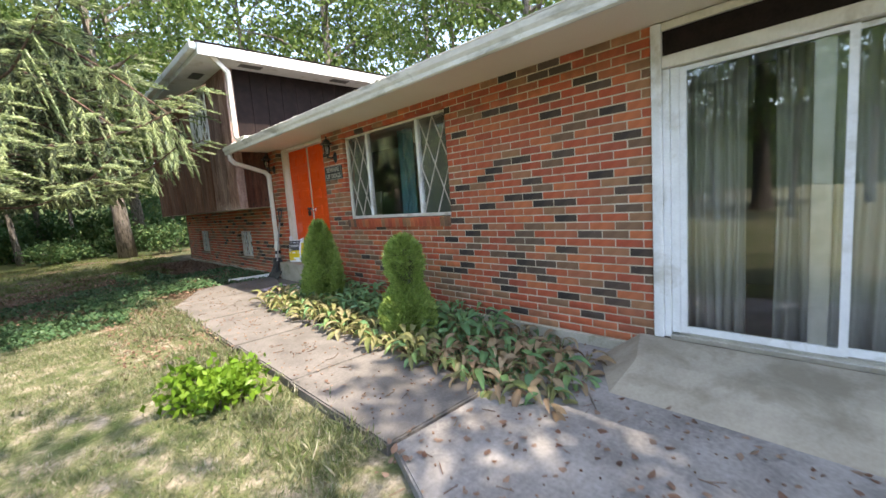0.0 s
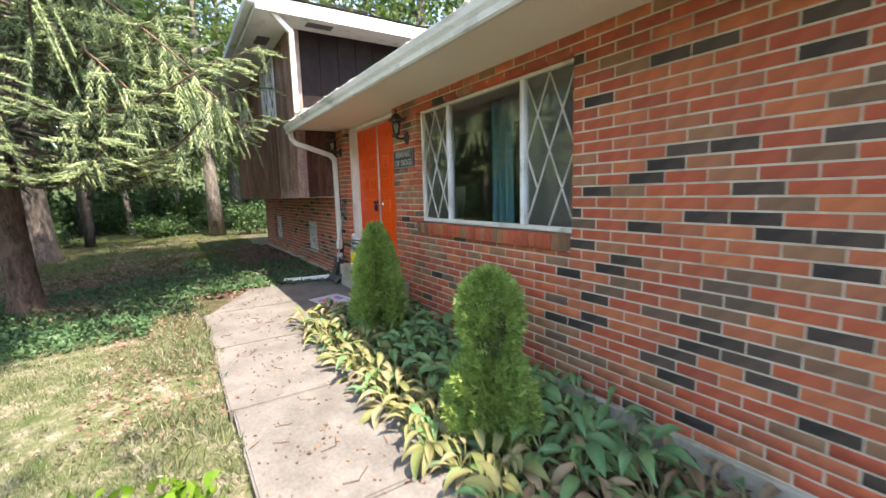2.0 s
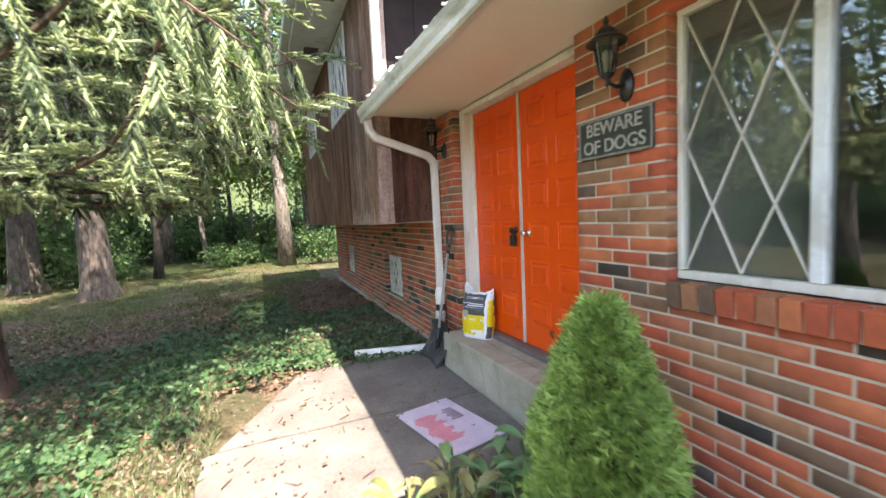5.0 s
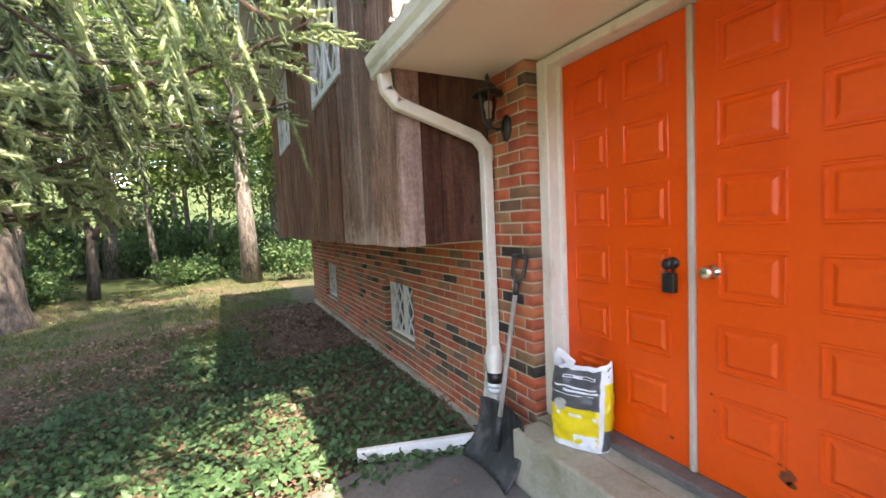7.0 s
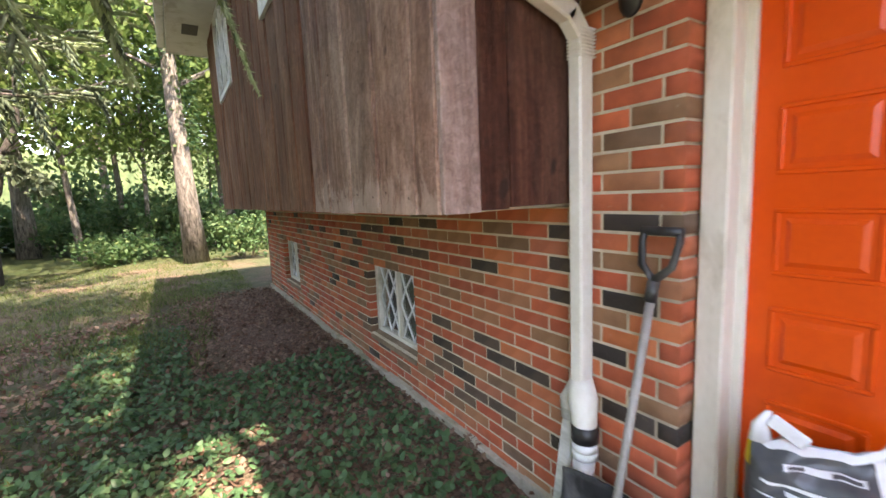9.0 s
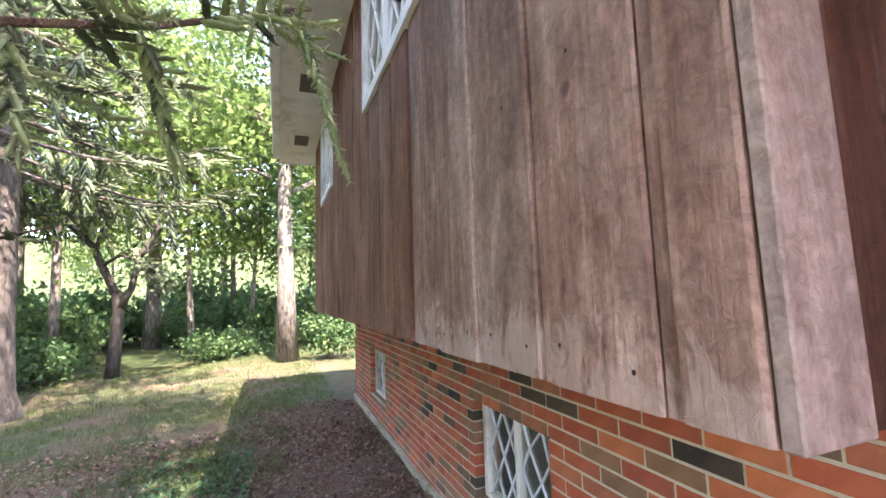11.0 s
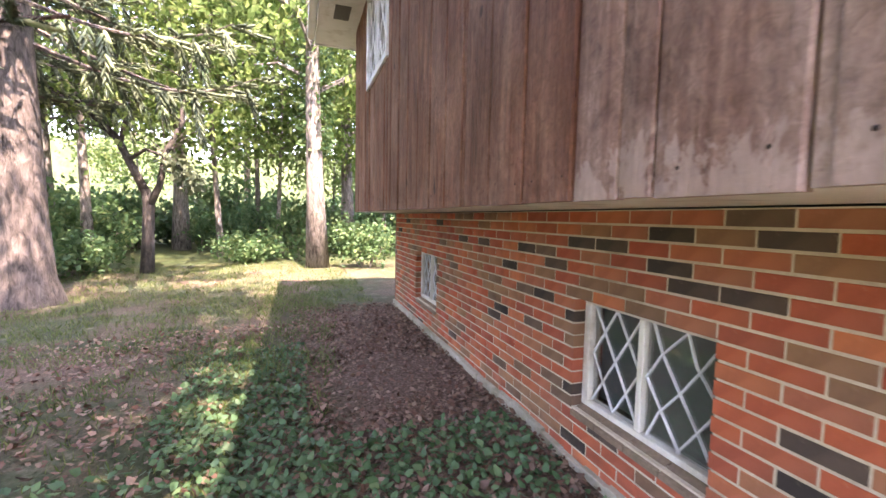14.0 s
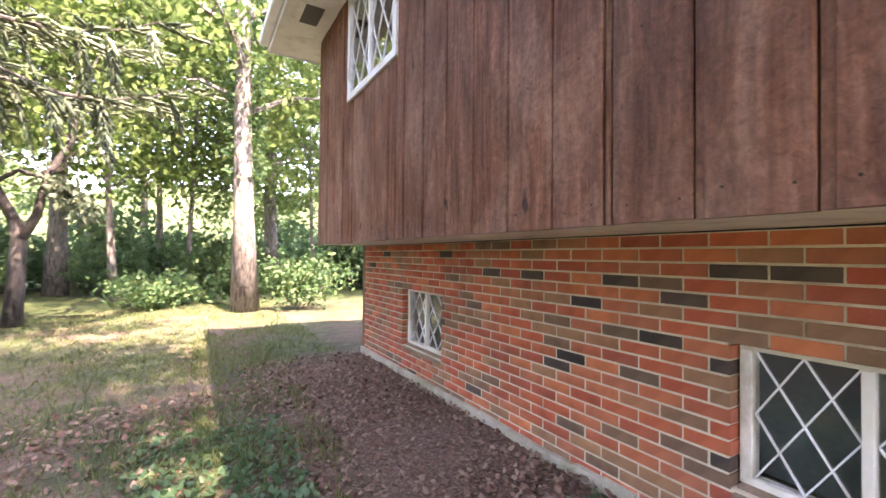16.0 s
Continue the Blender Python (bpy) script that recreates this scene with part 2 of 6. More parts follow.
def ground_mat():
    """Dry lawn, bare earth and leaf litter, each in patches; the wood's shade painted in."""
    m, nt, p = start("lawn_and_litter")
    v = coords(nt)
    sep = nt.nodes.new("ShaderNodeSeparateXYZ")
    nt.links.new(v, sep.inputs[0])
    big, mid, fine = noise_node(nt, v, 0.9, 5, 0.6), noise_node(nt, v, 5, 5, 0.65), noise_node(nt, v, 42, 4, 0.7)
    grass = ramp_node(nt, mid, [(0.34, (0.06, 0.09, 0.03)), (0.5, (0.14, 0.15, 0.08)), (0.6, (0.26, 0.235, 0.175)), (0.7, (0.38, 0.335, 0.285))])
    grass = mix_node(nt, 0.7, grass, ramp_node(nt, fine, [(0.3, (0.45, 0.45, 0.42)), (0.7, (1.5, 1.5, 1.45))]), "MULTIPLY")
    litter = ramp_node(nt, fine, [(0.3, (0.04, 0.027, 0.02)), (0.5, (0.14, 0.092, 0.068)), (0.72, (0.30, 0.205, 0.16))])
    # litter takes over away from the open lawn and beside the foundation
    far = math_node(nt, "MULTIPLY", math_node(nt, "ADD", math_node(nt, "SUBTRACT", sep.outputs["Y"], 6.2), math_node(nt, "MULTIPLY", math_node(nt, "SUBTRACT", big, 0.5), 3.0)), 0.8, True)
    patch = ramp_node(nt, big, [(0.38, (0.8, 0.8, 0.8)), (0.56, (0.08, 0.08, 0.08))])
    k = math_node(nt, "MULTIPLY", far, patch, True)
    # green ground cover under the trees, their shade put into its darker tones
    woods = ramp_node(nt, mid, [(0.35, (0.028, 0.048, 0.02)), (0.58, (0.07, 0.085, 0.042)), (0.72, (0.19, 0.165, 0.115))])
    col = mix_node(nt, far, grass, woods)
    col = mix_node(nt, k, col, litter)
    # shade on the far wood floor, painted as darker green from y 19 on
    wood_shade = math_node(nt, "MULTIPLY", math_node(nt, "SUBTRACT", sep.outputs["Y"], 19.0), 0.25, True)
    col = mix_node(nt, math_node(nt, "MULTIPLY", wood_shade, 0.85), col, ramp_node(nt, mid, [(0.35, (0.018, 0.035, 0.01)), (0.6, (0.045, 0.07, 0.02)), (0.75, (0.09, 0.10, 0.035))]))
    beside = math_node(nt, "MULTIPLY", math_node(nt, "SUBTRACT", sep.outputs["X"], 1.75), 1.6, True)
    beside = math_node(nt, "MULTIPLY", beside, math_node(nt, "LESS_THAN", sep.outputs["Y"], 14.6))
    col = mix_node(nt, math_node(nt, "MULTIPLY", beside, 0.95), col, litter)
    nt.links.new(col, p.inputs["Base Color"])
    p.inputs["Roughness"].default_value = 0.95
    p.inputs["Specular IOR Level"].default_value = 0.2
    bump_to(nt, p, math_node(nt, "ADD", fine, mid), 0.9, 0.03)
    return m


def bark_mat(name, a, b):
    m, nt, p = start(name)
    v = coords(nt, (1, 1, 0.3))
    n1, n2 = noise_node(nt, v, 14, 6, 0.7, 0.6), noise_node(nt, coords(nt), 2.5, 3)
    col = mix_node(nt, n2, ramp_node(nt, n1, [(0.35, a), (0.62, b)]), ramp_node(nt, n1, [(0.35, a), (0.7, tuple(c * 1.5 for c in b))]))
    nt.links.new(col, p.inputs["Base Color"])
    p.inputs["Roughness"].default_value = 0.9
    bump_to(nt, p, n1, 1.0, 0.05)
    return m


BRICK_OB, BRICK_JOIN = brick_mat("red_brick", False), brick_mat("red_brick_joined", True)
DARK_OB, DARK_JOIN = brick_mat("dark_brick", False, True), brick_mat("dark_brick_joined", True, True)
MORTAR = plain("mortar", (0.46, 0.375, 0.27), (0.64, 0.55, 0.42), 5, 90, 0.9, 0.5, stain=(0.30, 0.24, 0.17))
CREAM = plain("cream_paint", (0.66, 0.62, 0.53), (0.78, 0.74, 0.66), 4, 50, 0.5, 0.15, stain=(0.42, 0.36, 0.27), stain_scale=3.5, stretch=(1, 1, 0.5))
SOFFIT = plain("soffit_paint", (0.78, 0.68, 0.56), (0.84, 0.75, 0.63), 1.5, 60, 0.6, 0.1)
WHITE = plain("white_paint", (0.72, 0.73, 0.72), (0.84, 0.85, 0.85), 5, 60, 0.4, 0.12, stain=(0.5, 0.48, 0.42), stain_scale=3)
GUTTER = plain("gutter_metal", (0.60, 0.58, 0.52), (0.76, 0.75, 0.70), 5, 40, 0.42, 0.12, stain=(0.25, 0.24, 0.18), stain_scale=4, stretch=(1, 0.35, 1))
SIDING = siding_mat("weathered_siding", [(0.075, 0.027, 0.014), (0.18, 0.071, 0.040), (0.29, 0.13, 0.08)], (0.34, 0.21, 0.155), 0.55)
SIDING_MID = siding_mat("faded_siding", [(0.12, 0.06, 0.043), (0.25, 0.145, 0.11), (0.37, 0.24, 0.19)], (0.48, 0.36, 0.305), 0.8)
SIDING_PALE = siding_mat("sun_bleached_siding", [(0.16, 0.078, 0.055), (0.32, 0.185, 0.14), (0.47, 0.295, 0.23)], (0.60, 0.43, 0.36), 0.75)
DARKPANEL = plain("dark_brown_panel", (0.012, 0.008, 0.008), (0.028, 0.018, 0.017), 6, 60, 0.8, 0.3, spec=0.2)
BLEACHED = siding_mat("bleached_board", [(0.22, 0.135, 0.11), (0.38, 0.27, 0.235), (0.50, 0.385, 0.345)], (0.62, 0.51, 0.475), 0.6)
REDBOARD = siding_mat("dark_red_board", [(0.03, 0.011, 0.007), (0.085, 0.032, 0.021), (0.17, 0.074, 0.05)], (0.30, 0.17, 0.125), 0.45)
ORANGE = plain("orange_paint", (0.80, 0.075, 0.003), (0.88, 0.095, 0.004), 2.2, 45, 0.38, 0.1, stain=(0.70, 0.06, 0.003), stain_scale=1.6)
CONCRETE = plain("concrete", (0.098, 0.092, 0.085), (0.182, 0.171, 0.16), 2.6, 45, 0.9, 0.55, stain=(0.095, 0.087, 0.078), stain_scale=1.5)
PATIO = plain("patio_concrete", (0.15, 0.142, 0.135), (0.32, 0.305, 0.29), 3.0, 38, 0.9, 0.7, stain=(0.125, 0.115, 0.107), stain_scale=1.3)
STEPCON = plain("mossy_concrete", (0.30, 0.28, 0.21), (0.46, 0.42, 0.34), 3, 50, 0.9, 0.5, stain=(0.17, 0.18, 0.09), stain_scale=2)
SHINGLE = plain("asphalt_shingle", (0.045, 0.042, 0.04), (0.11, 0.10, 0.095), 8, 120, 0.95, 0.6)
BLACKMETAL = plain("black_metal", (0.012, 0.012, 0.013), (0.025, 0.024, 0.024), 20, 90, 0.35, 0.2)
ALU = plain("brushed_metal", (0.45, 0.43, 0.38), (0.62, 0.60, 0.55), 8, 80, 0.35, 0.1, metal=0.8)
CHROME = plain("old_chrome", (0.72, 0.70, 0.62), (0.82, 0.80, 0.74), 8, 60, 0.22, 0.05, metal=1.0)
GLASS = glass_mat("window_glass")
LAMPGLASS = glass_mat("lamp_glass", (0.85, 0.85, 0.8))
PIPE = plain("white_pipe", (0.70, 0.66, 0.58), (0.82, 0.79, 0.72), 5, 50, 0.4, 0.1)
APRON = plain("apron_concrete", (0.30, 0.265, 0.205), (0.42, 0.375, 0.30), 3, 45, 0.9, 0.5, stain=(0.22, 0.19, 0.14), stain_scale=1.8)
INSIDE = plain("room_plaster", (0.30, 0.30, 0.28), (0.38, 0.38, 0.35), 3, 50, 0.8, 0.1)
# dark tone puts the gloom of unlit rooms into the colour
DIMWALL = plain("unlit_room_tone", (0.05, 0.065, 0.06), (0.08, 0.095, 0.088), 3, 50, 0.8, 0.1)
CURTAIN = plain("cream_curtain", (0.34, 0.33, 0.28), (0.46, 0.44, 0.38), 6, 90, 0.9, 0.2, stretch=(1, 1, 0.2))
TEAL = plain("teal_curtain", (0.08, 0.26, 0.28), (0.13, 0.36, 0.38), 6, 90, 0.9, 0.2, stretch=(1, 1, 0.2))
BARK_S = bark_mat("spruce_bark", (0.035, 0.02, 0.014), (0.19, 0.115, 0.085))
BARK_K = bark_mat("dark_bark", (0.014, 0.012, 0.010), (0.07, 0.06, 0.05))
BARK_D = bark_mat("grey_bark", (0.05, 0.044, 0.036), (0.25, 0.22, 0.19))
NEEDLE = leaf_mat("old_spruce_needles", [(0.085, 0.12, 0.07), (0.13, 0.165, 0.10), (0.055, 0.08, 0.05), (0.20, 0.235, 0.145)], 0.6, 0.3)
NEEDLE_Y = leaf_mat("fresh_spruce_needles", [(0.30, 0.395, 0.18), (0.42, 0.50, 0.26), (0.23, 0.315, 0.15), (0.55, 0.61, 0.38)], 0.5, 0.35)
LEAF = leaf_mat("tree_leaves", [(0.07, 0.13, 0.035), (0.12, 0.20, 0.055), (0.19, 0.27, 0.085), (0.10, 0.17, 0.05), (0.25, 0.31, 0.11)], 0.65, 0.5)
UNDER = leaf_mat("shrub_leaves", [(0.05, 0.11, 0.04), (0.085, 0.16, 0.06), (0.065, 0.135, 0.065), (0.15, 0.21, 0.08)], 0.6, 0.45)
ARBOR = leaf_mat("arborvitae_sprays", [(0.16, 0.27, 0.06), (0.25, 0.38, 0.09), (0.37, 0.49, 0.15), (0.09, 0.16, 0.04)], 0.55, 0.25)
BLADE = leaf_mat("grass_blades", [(0.085, 0.13, 0.04), (0.18, 0.21, 0.10), (0.25, 0.25, 0.165), (0.11, 0.16, 0.06), (0.38, 0.355, 0.28)], 0.6, 0.35)
HOSTA_G = leaf_mat("green_hosta_leaf", [(0.09, 0.19, 0.085), (0.14, 0.26, 0.10), (0.115, 0.23, 0.115), (0.18, 0.29, 0.11)], 0.4, 0.25, False)
HOSTA_Y = leaf_mat("yellowed_hosta_leaf", [(0.20, 0.215, 0.085), (0.27, 0.25, 0.12), (0.14, 0.18, 0.06), (0.31, 0.27, 0.16), (0.24, 0.235, 0.12)], 0.5, 0.3, False)
HOSTA_B = leaf_mat("withered_hosta_leaf", [(0.27, 0.19, 0.11), (0.38, 0.30, 0.19), (0.19, 0.13, 0.08), (0.32, 0.23, 0.14)], 0.7, 0.2, False)
IVY = leaf_mat("ivy_leaves", [(0.04, 0.10, 0.04), (0.075, 0.15, 0.07), (0.055, 0.12, 0.055), (0.11, 0.18, 0.08)], 0.4, 0.25)
BUSH = leaf_mat("bright_bush_leaves", [(0.10, 0.21, 0.02), (0.15, 0.28, 0.03), (0.20, 0.33, 0.05)], 0.35, 0.4)
DEAD = leaf_mat("dead_leaves", [(0.12, 0.062, 0.042), (0.19, 0.115, 0.082), (0.28, 0.20, 0.15), (0.075, 0.044, 0.033)], 0.8, 0.15)
WOODGRASS = leaf_mat("wood_grass", [(0.055, 0.10, 0.028), (0.09, 0.14, 0.04), (0.13, 0.17, 0.055), (0.18, 0.18, 0.08)], 0.6, 0.4)
GROUND = ground_mat()

# ---- ground ----
def level(x, y):
    """Height of the ground."""
    z = float(np.interp(y, [-30, 1, 6.5, 9, 15, 40], [-0.34, -0.30, -0.15, -0.15, -0.19, -0.3]))
    return z - 0.05 * min(max(1.0 - x, 0.0), 3.0)


def ground():
    near_x, near_y = np.arange(-9, 6.01, 0.2), np.arange(-4, 24.01, 0.2)
    xs = np.concatenate([[-400, -150, -70, -45, -32, -24, -18, -14, -11], near_x, [8, 11, 15, 20, 28, 40, 70, 150, 400]])
    ys = np.concatenate([[-400, -150, -70, -40, -22, -12, -7], near_y, [25, 27, 30, 34, 40, 50, 70, 150, 400]])
    vs = []
    for y in ys:
        for x in xs:
            z = level(x, y) + 0.045 * noise.noise((x * 0.6, y * 0.6, 0)) + 0.02 * noise.noise((x * 2.3, y * 2.3, 3))
            if 0.7 < x < 3.3 and y < 8.5:
                z = level(x, y) - 0.05
            vs.append((x, y, z))
    n = len(xs)
    fs = [(j * n + i, j * n + i + 1, (j + 1) * n + i + 1, (j + 1) * n + i) for j in range(len(ys) - 1) for i in range(n - 1)]
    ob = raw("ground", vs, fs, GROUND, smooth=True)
    structure(ob, "dry patchy lawn turning to leaf litter, with shade painted in under trees", "ground")


ground()


def slab(bm, pts, lift, thick=0.14):
    """A slab over a plan outline that follows the ground."""
    top = [bm.verts.new((x, y, level(x, y) + lift)) for x, y in pts]
    low = [bm.verts.new((x, y, level(x, y) + lift - thick)) for x, y in pts]
    n = len(pts)
    bm.faces.new(top)
    bm.faces.new(low[::-1])
    for k in range(n):
        bm.faces.new((low[k], low[(k + 1) % n], top[(k + 1) % n], top[k]))
    bmesh.ops.recalc_face_normals(bm, faces=bm.faces)
    es = [e for e in bm.edges if all(v in top for v in e.verts)]
    bmesh.ops.bevel(bm, geom=es, offset=0.012, segments=2, affect="EDGES")
    return bm


walkway = thing("pavement", (1.6, 4.5, level(1.6, 4.5)), "worn pale concrete front walk in cast slabs", "walkway", kind="structure")
cuts = [1.72, 3.02, 4.3, 5.62]
for a, b in zip(cuts, cuts[1:]):
    dx = 0.012 * math.sin(a * 7)
    part("slab", slab(bmesh.new(), [(1.12 + dx, a + 0.008), (2.08, a + 0.008), (2.08, b - 0.008), (1.12 + dx, b - 0.008)], 0.03), CONCRETE, walkway)
part("slab", slab(bmesh.new(), [(1.10, 5.628), (2.08, 5.628), (3.07, 5.628), (3.07, 6.95), (1.10, 6.95)], 0.03), CONCRETE, walkway)
part("slab", slab(bmesh.new(), [(1.16, 6.966), (3.07, 6.966), (3.09, 8.08), (2.40, 8.32), (1.75, 8.12)], 0.026), CONCRETE, walkway)
patio = thing("patio", (2.0, 0.0, level(2, 0)), "grey weathered concrete patio littered with dry leaves", "patio", kind="structure")
part("slab", slab(bmesh.new(), [(0.30, -1.4), (3.28, -1.4), (3.28, 1.70), (2.1, 1.70), (1.14, 1.70), (0.82, 0.9)], 0.028), PATIO, patio)
part("slab", slab(bmesh.new(), [(-1.5, -6.0), (3.28, -6.0), (3.28, -1.415), (0.29, -1.415)], 0.028), PATIO, patio)
# sloping apron in front of the sliding door
bm = bmesh.new()
ap = [(3.285, 1.10, -0.07), (3.285, -2.4, -0.07), (2.85, -2.4, -0.13), (2.88, 0.98, -0.135), (2.40, -2.4, -0.29), (2.45, 1.02, -0.272), (3.06, 1.36, -0.262)]
v = [bm.verts.new(p) for p in ap]
low = [bm.verts.new((p[0], p[1], -0.5)) for p in ap]
for f in ((0, 3, 2, 1), (3, 5, 4, 2), (0, 6, 3), (6, 5, 3)):
    bm.faces.new([v[i] for i in f])
for a, b in ((0, 1), (1, 2), (2, 4), (4, 5), (5, 6), (6, 0)):
    bm.faces.new((v[a], v[b], low[b], low[a]))
bmesh.ops.recalc_face_normals(bm, faces=bm.faces)
structure(part("door_apron", bm, APRON), "sloping mossy concrete apron below the sliding door", "apron")

# ---- brick walls ----
ROW, LEN, TOP = 0.0692, 0.229, 1.245
WIN = (3.22, 5.41, 0.96, 2.19)      # front window
DOOR = (6.03, 7.735, -0.6, 2.31)
GLZ = (-2.3, 0.985, -0.6, 2.31)     # sliding door
CEL1, CEL2 = (9.585, 10.405, 0.165, 0.758), (12.86, 13.70, 0.165, 0.758)
brick_meshes = {}


def brick_shape(w, row, depth=0.1):
    """Corners and faces of one brick with a chamfered front; its front face at x = 0, centred on y and z."""
    h, c = row - 0.0115, 0.002
    y, z = w / 2, h / 2
    vs = [(0, -y + c, -z + c), (0, y - c, -z + c), (0, y - c, z - c), (0, -y + c, z - c),
          (c, -y, -z), (c, y, -z), (c, y, z), (c, -y, z), (depth, -y, -z), (depth, y, -z), (depth, y, z), (depth, -y, z)]
    fs = [(0, 3, 2, 1)]
    for k in range(4):
        n = (k + 1) % 4
        fs += [(k, n, n + 4, k + 4), (k + 4, n + 4, n + 8, k + 8)]
    return vs, fs


def lay(wall, y0, y1, z0, z1, holes, seed, near, darks, shift=0.0, row=ROW, top=TOP):
    """Running bond; bricks inside the stretch `near` are objects, the rest is one joined part."""
    rng = random.Random(seed)
    jv, jf, jm = [], [], []
    loc = base_of(wall)
    k0, k1 = math.floor((top - z1) / row + 0.5), math.floor((top - z0) / row)
    for k in range(k0, k1 + 1):
        zc = top - (k + 0.5) * row
        if zc - row / 2 < z0 - 0.03 or zc + row / 2 > z1 + 0.03:
            continue
        spans = [(y0, y1)]
        for a, b, c, d in holes:
            if c < zc < d:
                spans = [s for p, q in spans for s in ((p, min(q, a)), (max(p, b), q)) if s[1] - s[0] > 0.03]
        for p, q in spans:
            first = 9.581 + shift + (LEN / 2 if k % 2 else 0)
            n = math.ceil((p + 0.05 - first) / LEN)
            edges = [p]
            while first + n * LEN < q - 0.05:
                edges.append(first + n * LEN)
                n += 1
            edges.append(q)
            for a, b in zip(edges, edges[1:]):
                w = b - a - 0.0115
                yc, x = (a + b) / 2, W + rng.uniform(-0.0015, 0.0015)
                dark = any(abs(yc - dy) < (b - a) / 2 and abs(zc - dz) < row / 2 for dy, dz in darks) or rng.random() < 0.045
                turn = rng.uniform(-0.004, 0.004)
                if near[0] < yc < near[1] and near[2] < zc < near[3]:
                    key = (round(w, 2), dark, row)
                    if key not in brick_meshes:
                        vs, fs = brick_shape(key[0], row)
                        me = bpy.data.meshes.new("brick")
                        me.from_pydata(vs, [], fs)
                        me.materials.append(DARK_OB if dark else BRICK_OB)
                        brick_meshes[key] = me
                    ob = new("brick", brick_meshes[key])
                    ob.parent = wall
                    ob.location = Vector((x, yc, zc)) - loc
                    ob.rotation_euler = (turn, 0, 0)
                else:
                    vs, fs = brick_shape(w, row)
                    o = len(jv)
                    jv += [(x + vx, yc + vy, zc + vz + turn * vy) for vx, vy, vz in vs]
                    jf += [tuple(i + o for i in f) for f in fs]
                    jm += [1 if dark else 0] * len(fs)
    ob = raw("brickwork", jv, jf, BRICK_JOIN, wall)
    ob.data.materials.append(DARK_JOIN)
    ob.data.polygons.foreach_set("material_index", jm)
    tagged(ob, kind="stuff")


def wall_body(bm, x0, x1, y0, y1, z0, z1, holes):
    """A wall with openings, as the boxes that are left round them."""
    ys = sorted({y0, y1, *(min(max(h[i], y0), y1) for h in holes for i in (0, 1))})
    for a, b in zip(ys, ys[1:]):
        cut = sorted((max(h[2], z0), min(h[3], z1)) for h in holes if h[0] <= a and h[1] >= b)
        z = z0
        for c, d in cut:
            if c > z:
                box(bm, x0, x1, a, b, z, c)
            z = max(z, d)
        if z < z1:
            box(bm, x0, x1, a, b, z, z1)
    return bm


def grow(h, e=0.014):
    return (h[0] - e, h[1] + e, h[2] - e, h[3] + e)


front_holes = [WIN, DOOR, GLZ]
wall_front = part("wall_front", wall_body(bmesh.new(), W + 0.0035, W + 0.2, -3.0, 8.15, -0.55, EAVE, [grow(h) for h in front_holes]), MORTAR)
structure(wall_front, "red brick front wall with scattered dark bricks", "wall")
wall_cellar = part("wall_cellar", wall_body(bmesh.new(), W + 0.0035, W + 0.2, 8.15, 14.90, -0.9, 1.245, [grow(h) for h in (CEL1, CEL2)]), MORTAR)
structure(wall_cellar, "low red brick wall below the overhanging siding", "wall")

# pale footing that shows along the foot of the brick
bm = bmesh.new()
for k in range(34):
    y = 8.3 + k * 0.196
    box(bm, W - 0.035 + 0.02 * noise.noise((y * 2, 0, 0)), W + 0.1, y, y + 0.197, -0.6, -0.105 + 0.03 * noise.noise((y * 1.7, 5, 0)), 0.004)
structure(part("footing", bm, STEPCON), "pale stained concrete footing under the brick", "footing")
structure(part("front_footing", boxm(W - 0.03, W + 0.1, 1.0, 5.7, -0.6, -0.165, 0.006), STEPCON), "rough concrete footing under the front wall", "footing")


# ---- lattice for the leaded panes ----
def lattice(bm, x, y0, y1, z0, z1, nx, nz, wid=0.012, skip=0.0, seed=1, warp=0.0):
    rng = random.Random(seed)
    py, pz = (y1 - y0) / nx, (z1 - z0) / nz
    for i in range(-nz, nx + nz + 1):
        for s in (1, -1):
            # straight run across the pane, cut at the edges
            segs = []
            for j in range(nz * 2):
                za, zb = z0 + j * pz / 2, z0 + (j + 1) * pz / 2
                ya = y0 + i * py + s * py * (j / 2)
                yb = ya + s * py / 2
                if warp:
                    ya += warp * noise.noise((i * 3.1, za * 6, seed + s))
                    yb += warp * noise.noise((i * 3.1, zb * 6, seed + s))
                    ya, yb = min(max(ya, y0), y1), min(max(yb, y0), y1)
                if abs(yb - ya) > 0.01 and min(ya, yb) >= y0 - 1e-6 and max(ya, yb) <= y1 + 1e-6:
                    segs.append(((x, ya, za), (x, yb, zb)))
            for a, b in segs:
                if rng.random() >= skip:
                    obox(bm, a, b, 0.006, wid, up=(1, 0, 0))
    return bm


# ---- front window ----
FX = 3.345
win = thing("window_1", (FX, 4.3, WIN[2]), "white three-part window with leaded side lights", "window", kind="structure")
y0, y1, z0, z1 = WIN
frame_bm = bmesh.new()
box(frame_bm, FX, FX + 0.06, y0 + 0.002, y1 - 0.002, z0, z0 + 0.04, 0.004)
box(frame_bm, FX, FX + 0.06, y0 + 0.002, y1 - 0.002, z1 - 0.035, z1, 0.004)
box(frame_bm, FX, FX + 0.06, y0 + 0.002, y0 + 0.03, z0 + 0.04, z1 - 0.035, 0.004)
box(frame_bm, FX, FX + 0.06, y1 - 0.03, y1 - 0.002, z0 + 0.04, z1 - 0.035, 0.004)
part("window_frame", frame_bm, CREAM, win)
for yc in (4.86, 3.775):
    part("mullion", boxm(FX - 0.006, FX + 0.06, yc - 0.024, yc + 0.024, z0 + 0.04, z1 - 0.035, 0.006), WHITE, win)
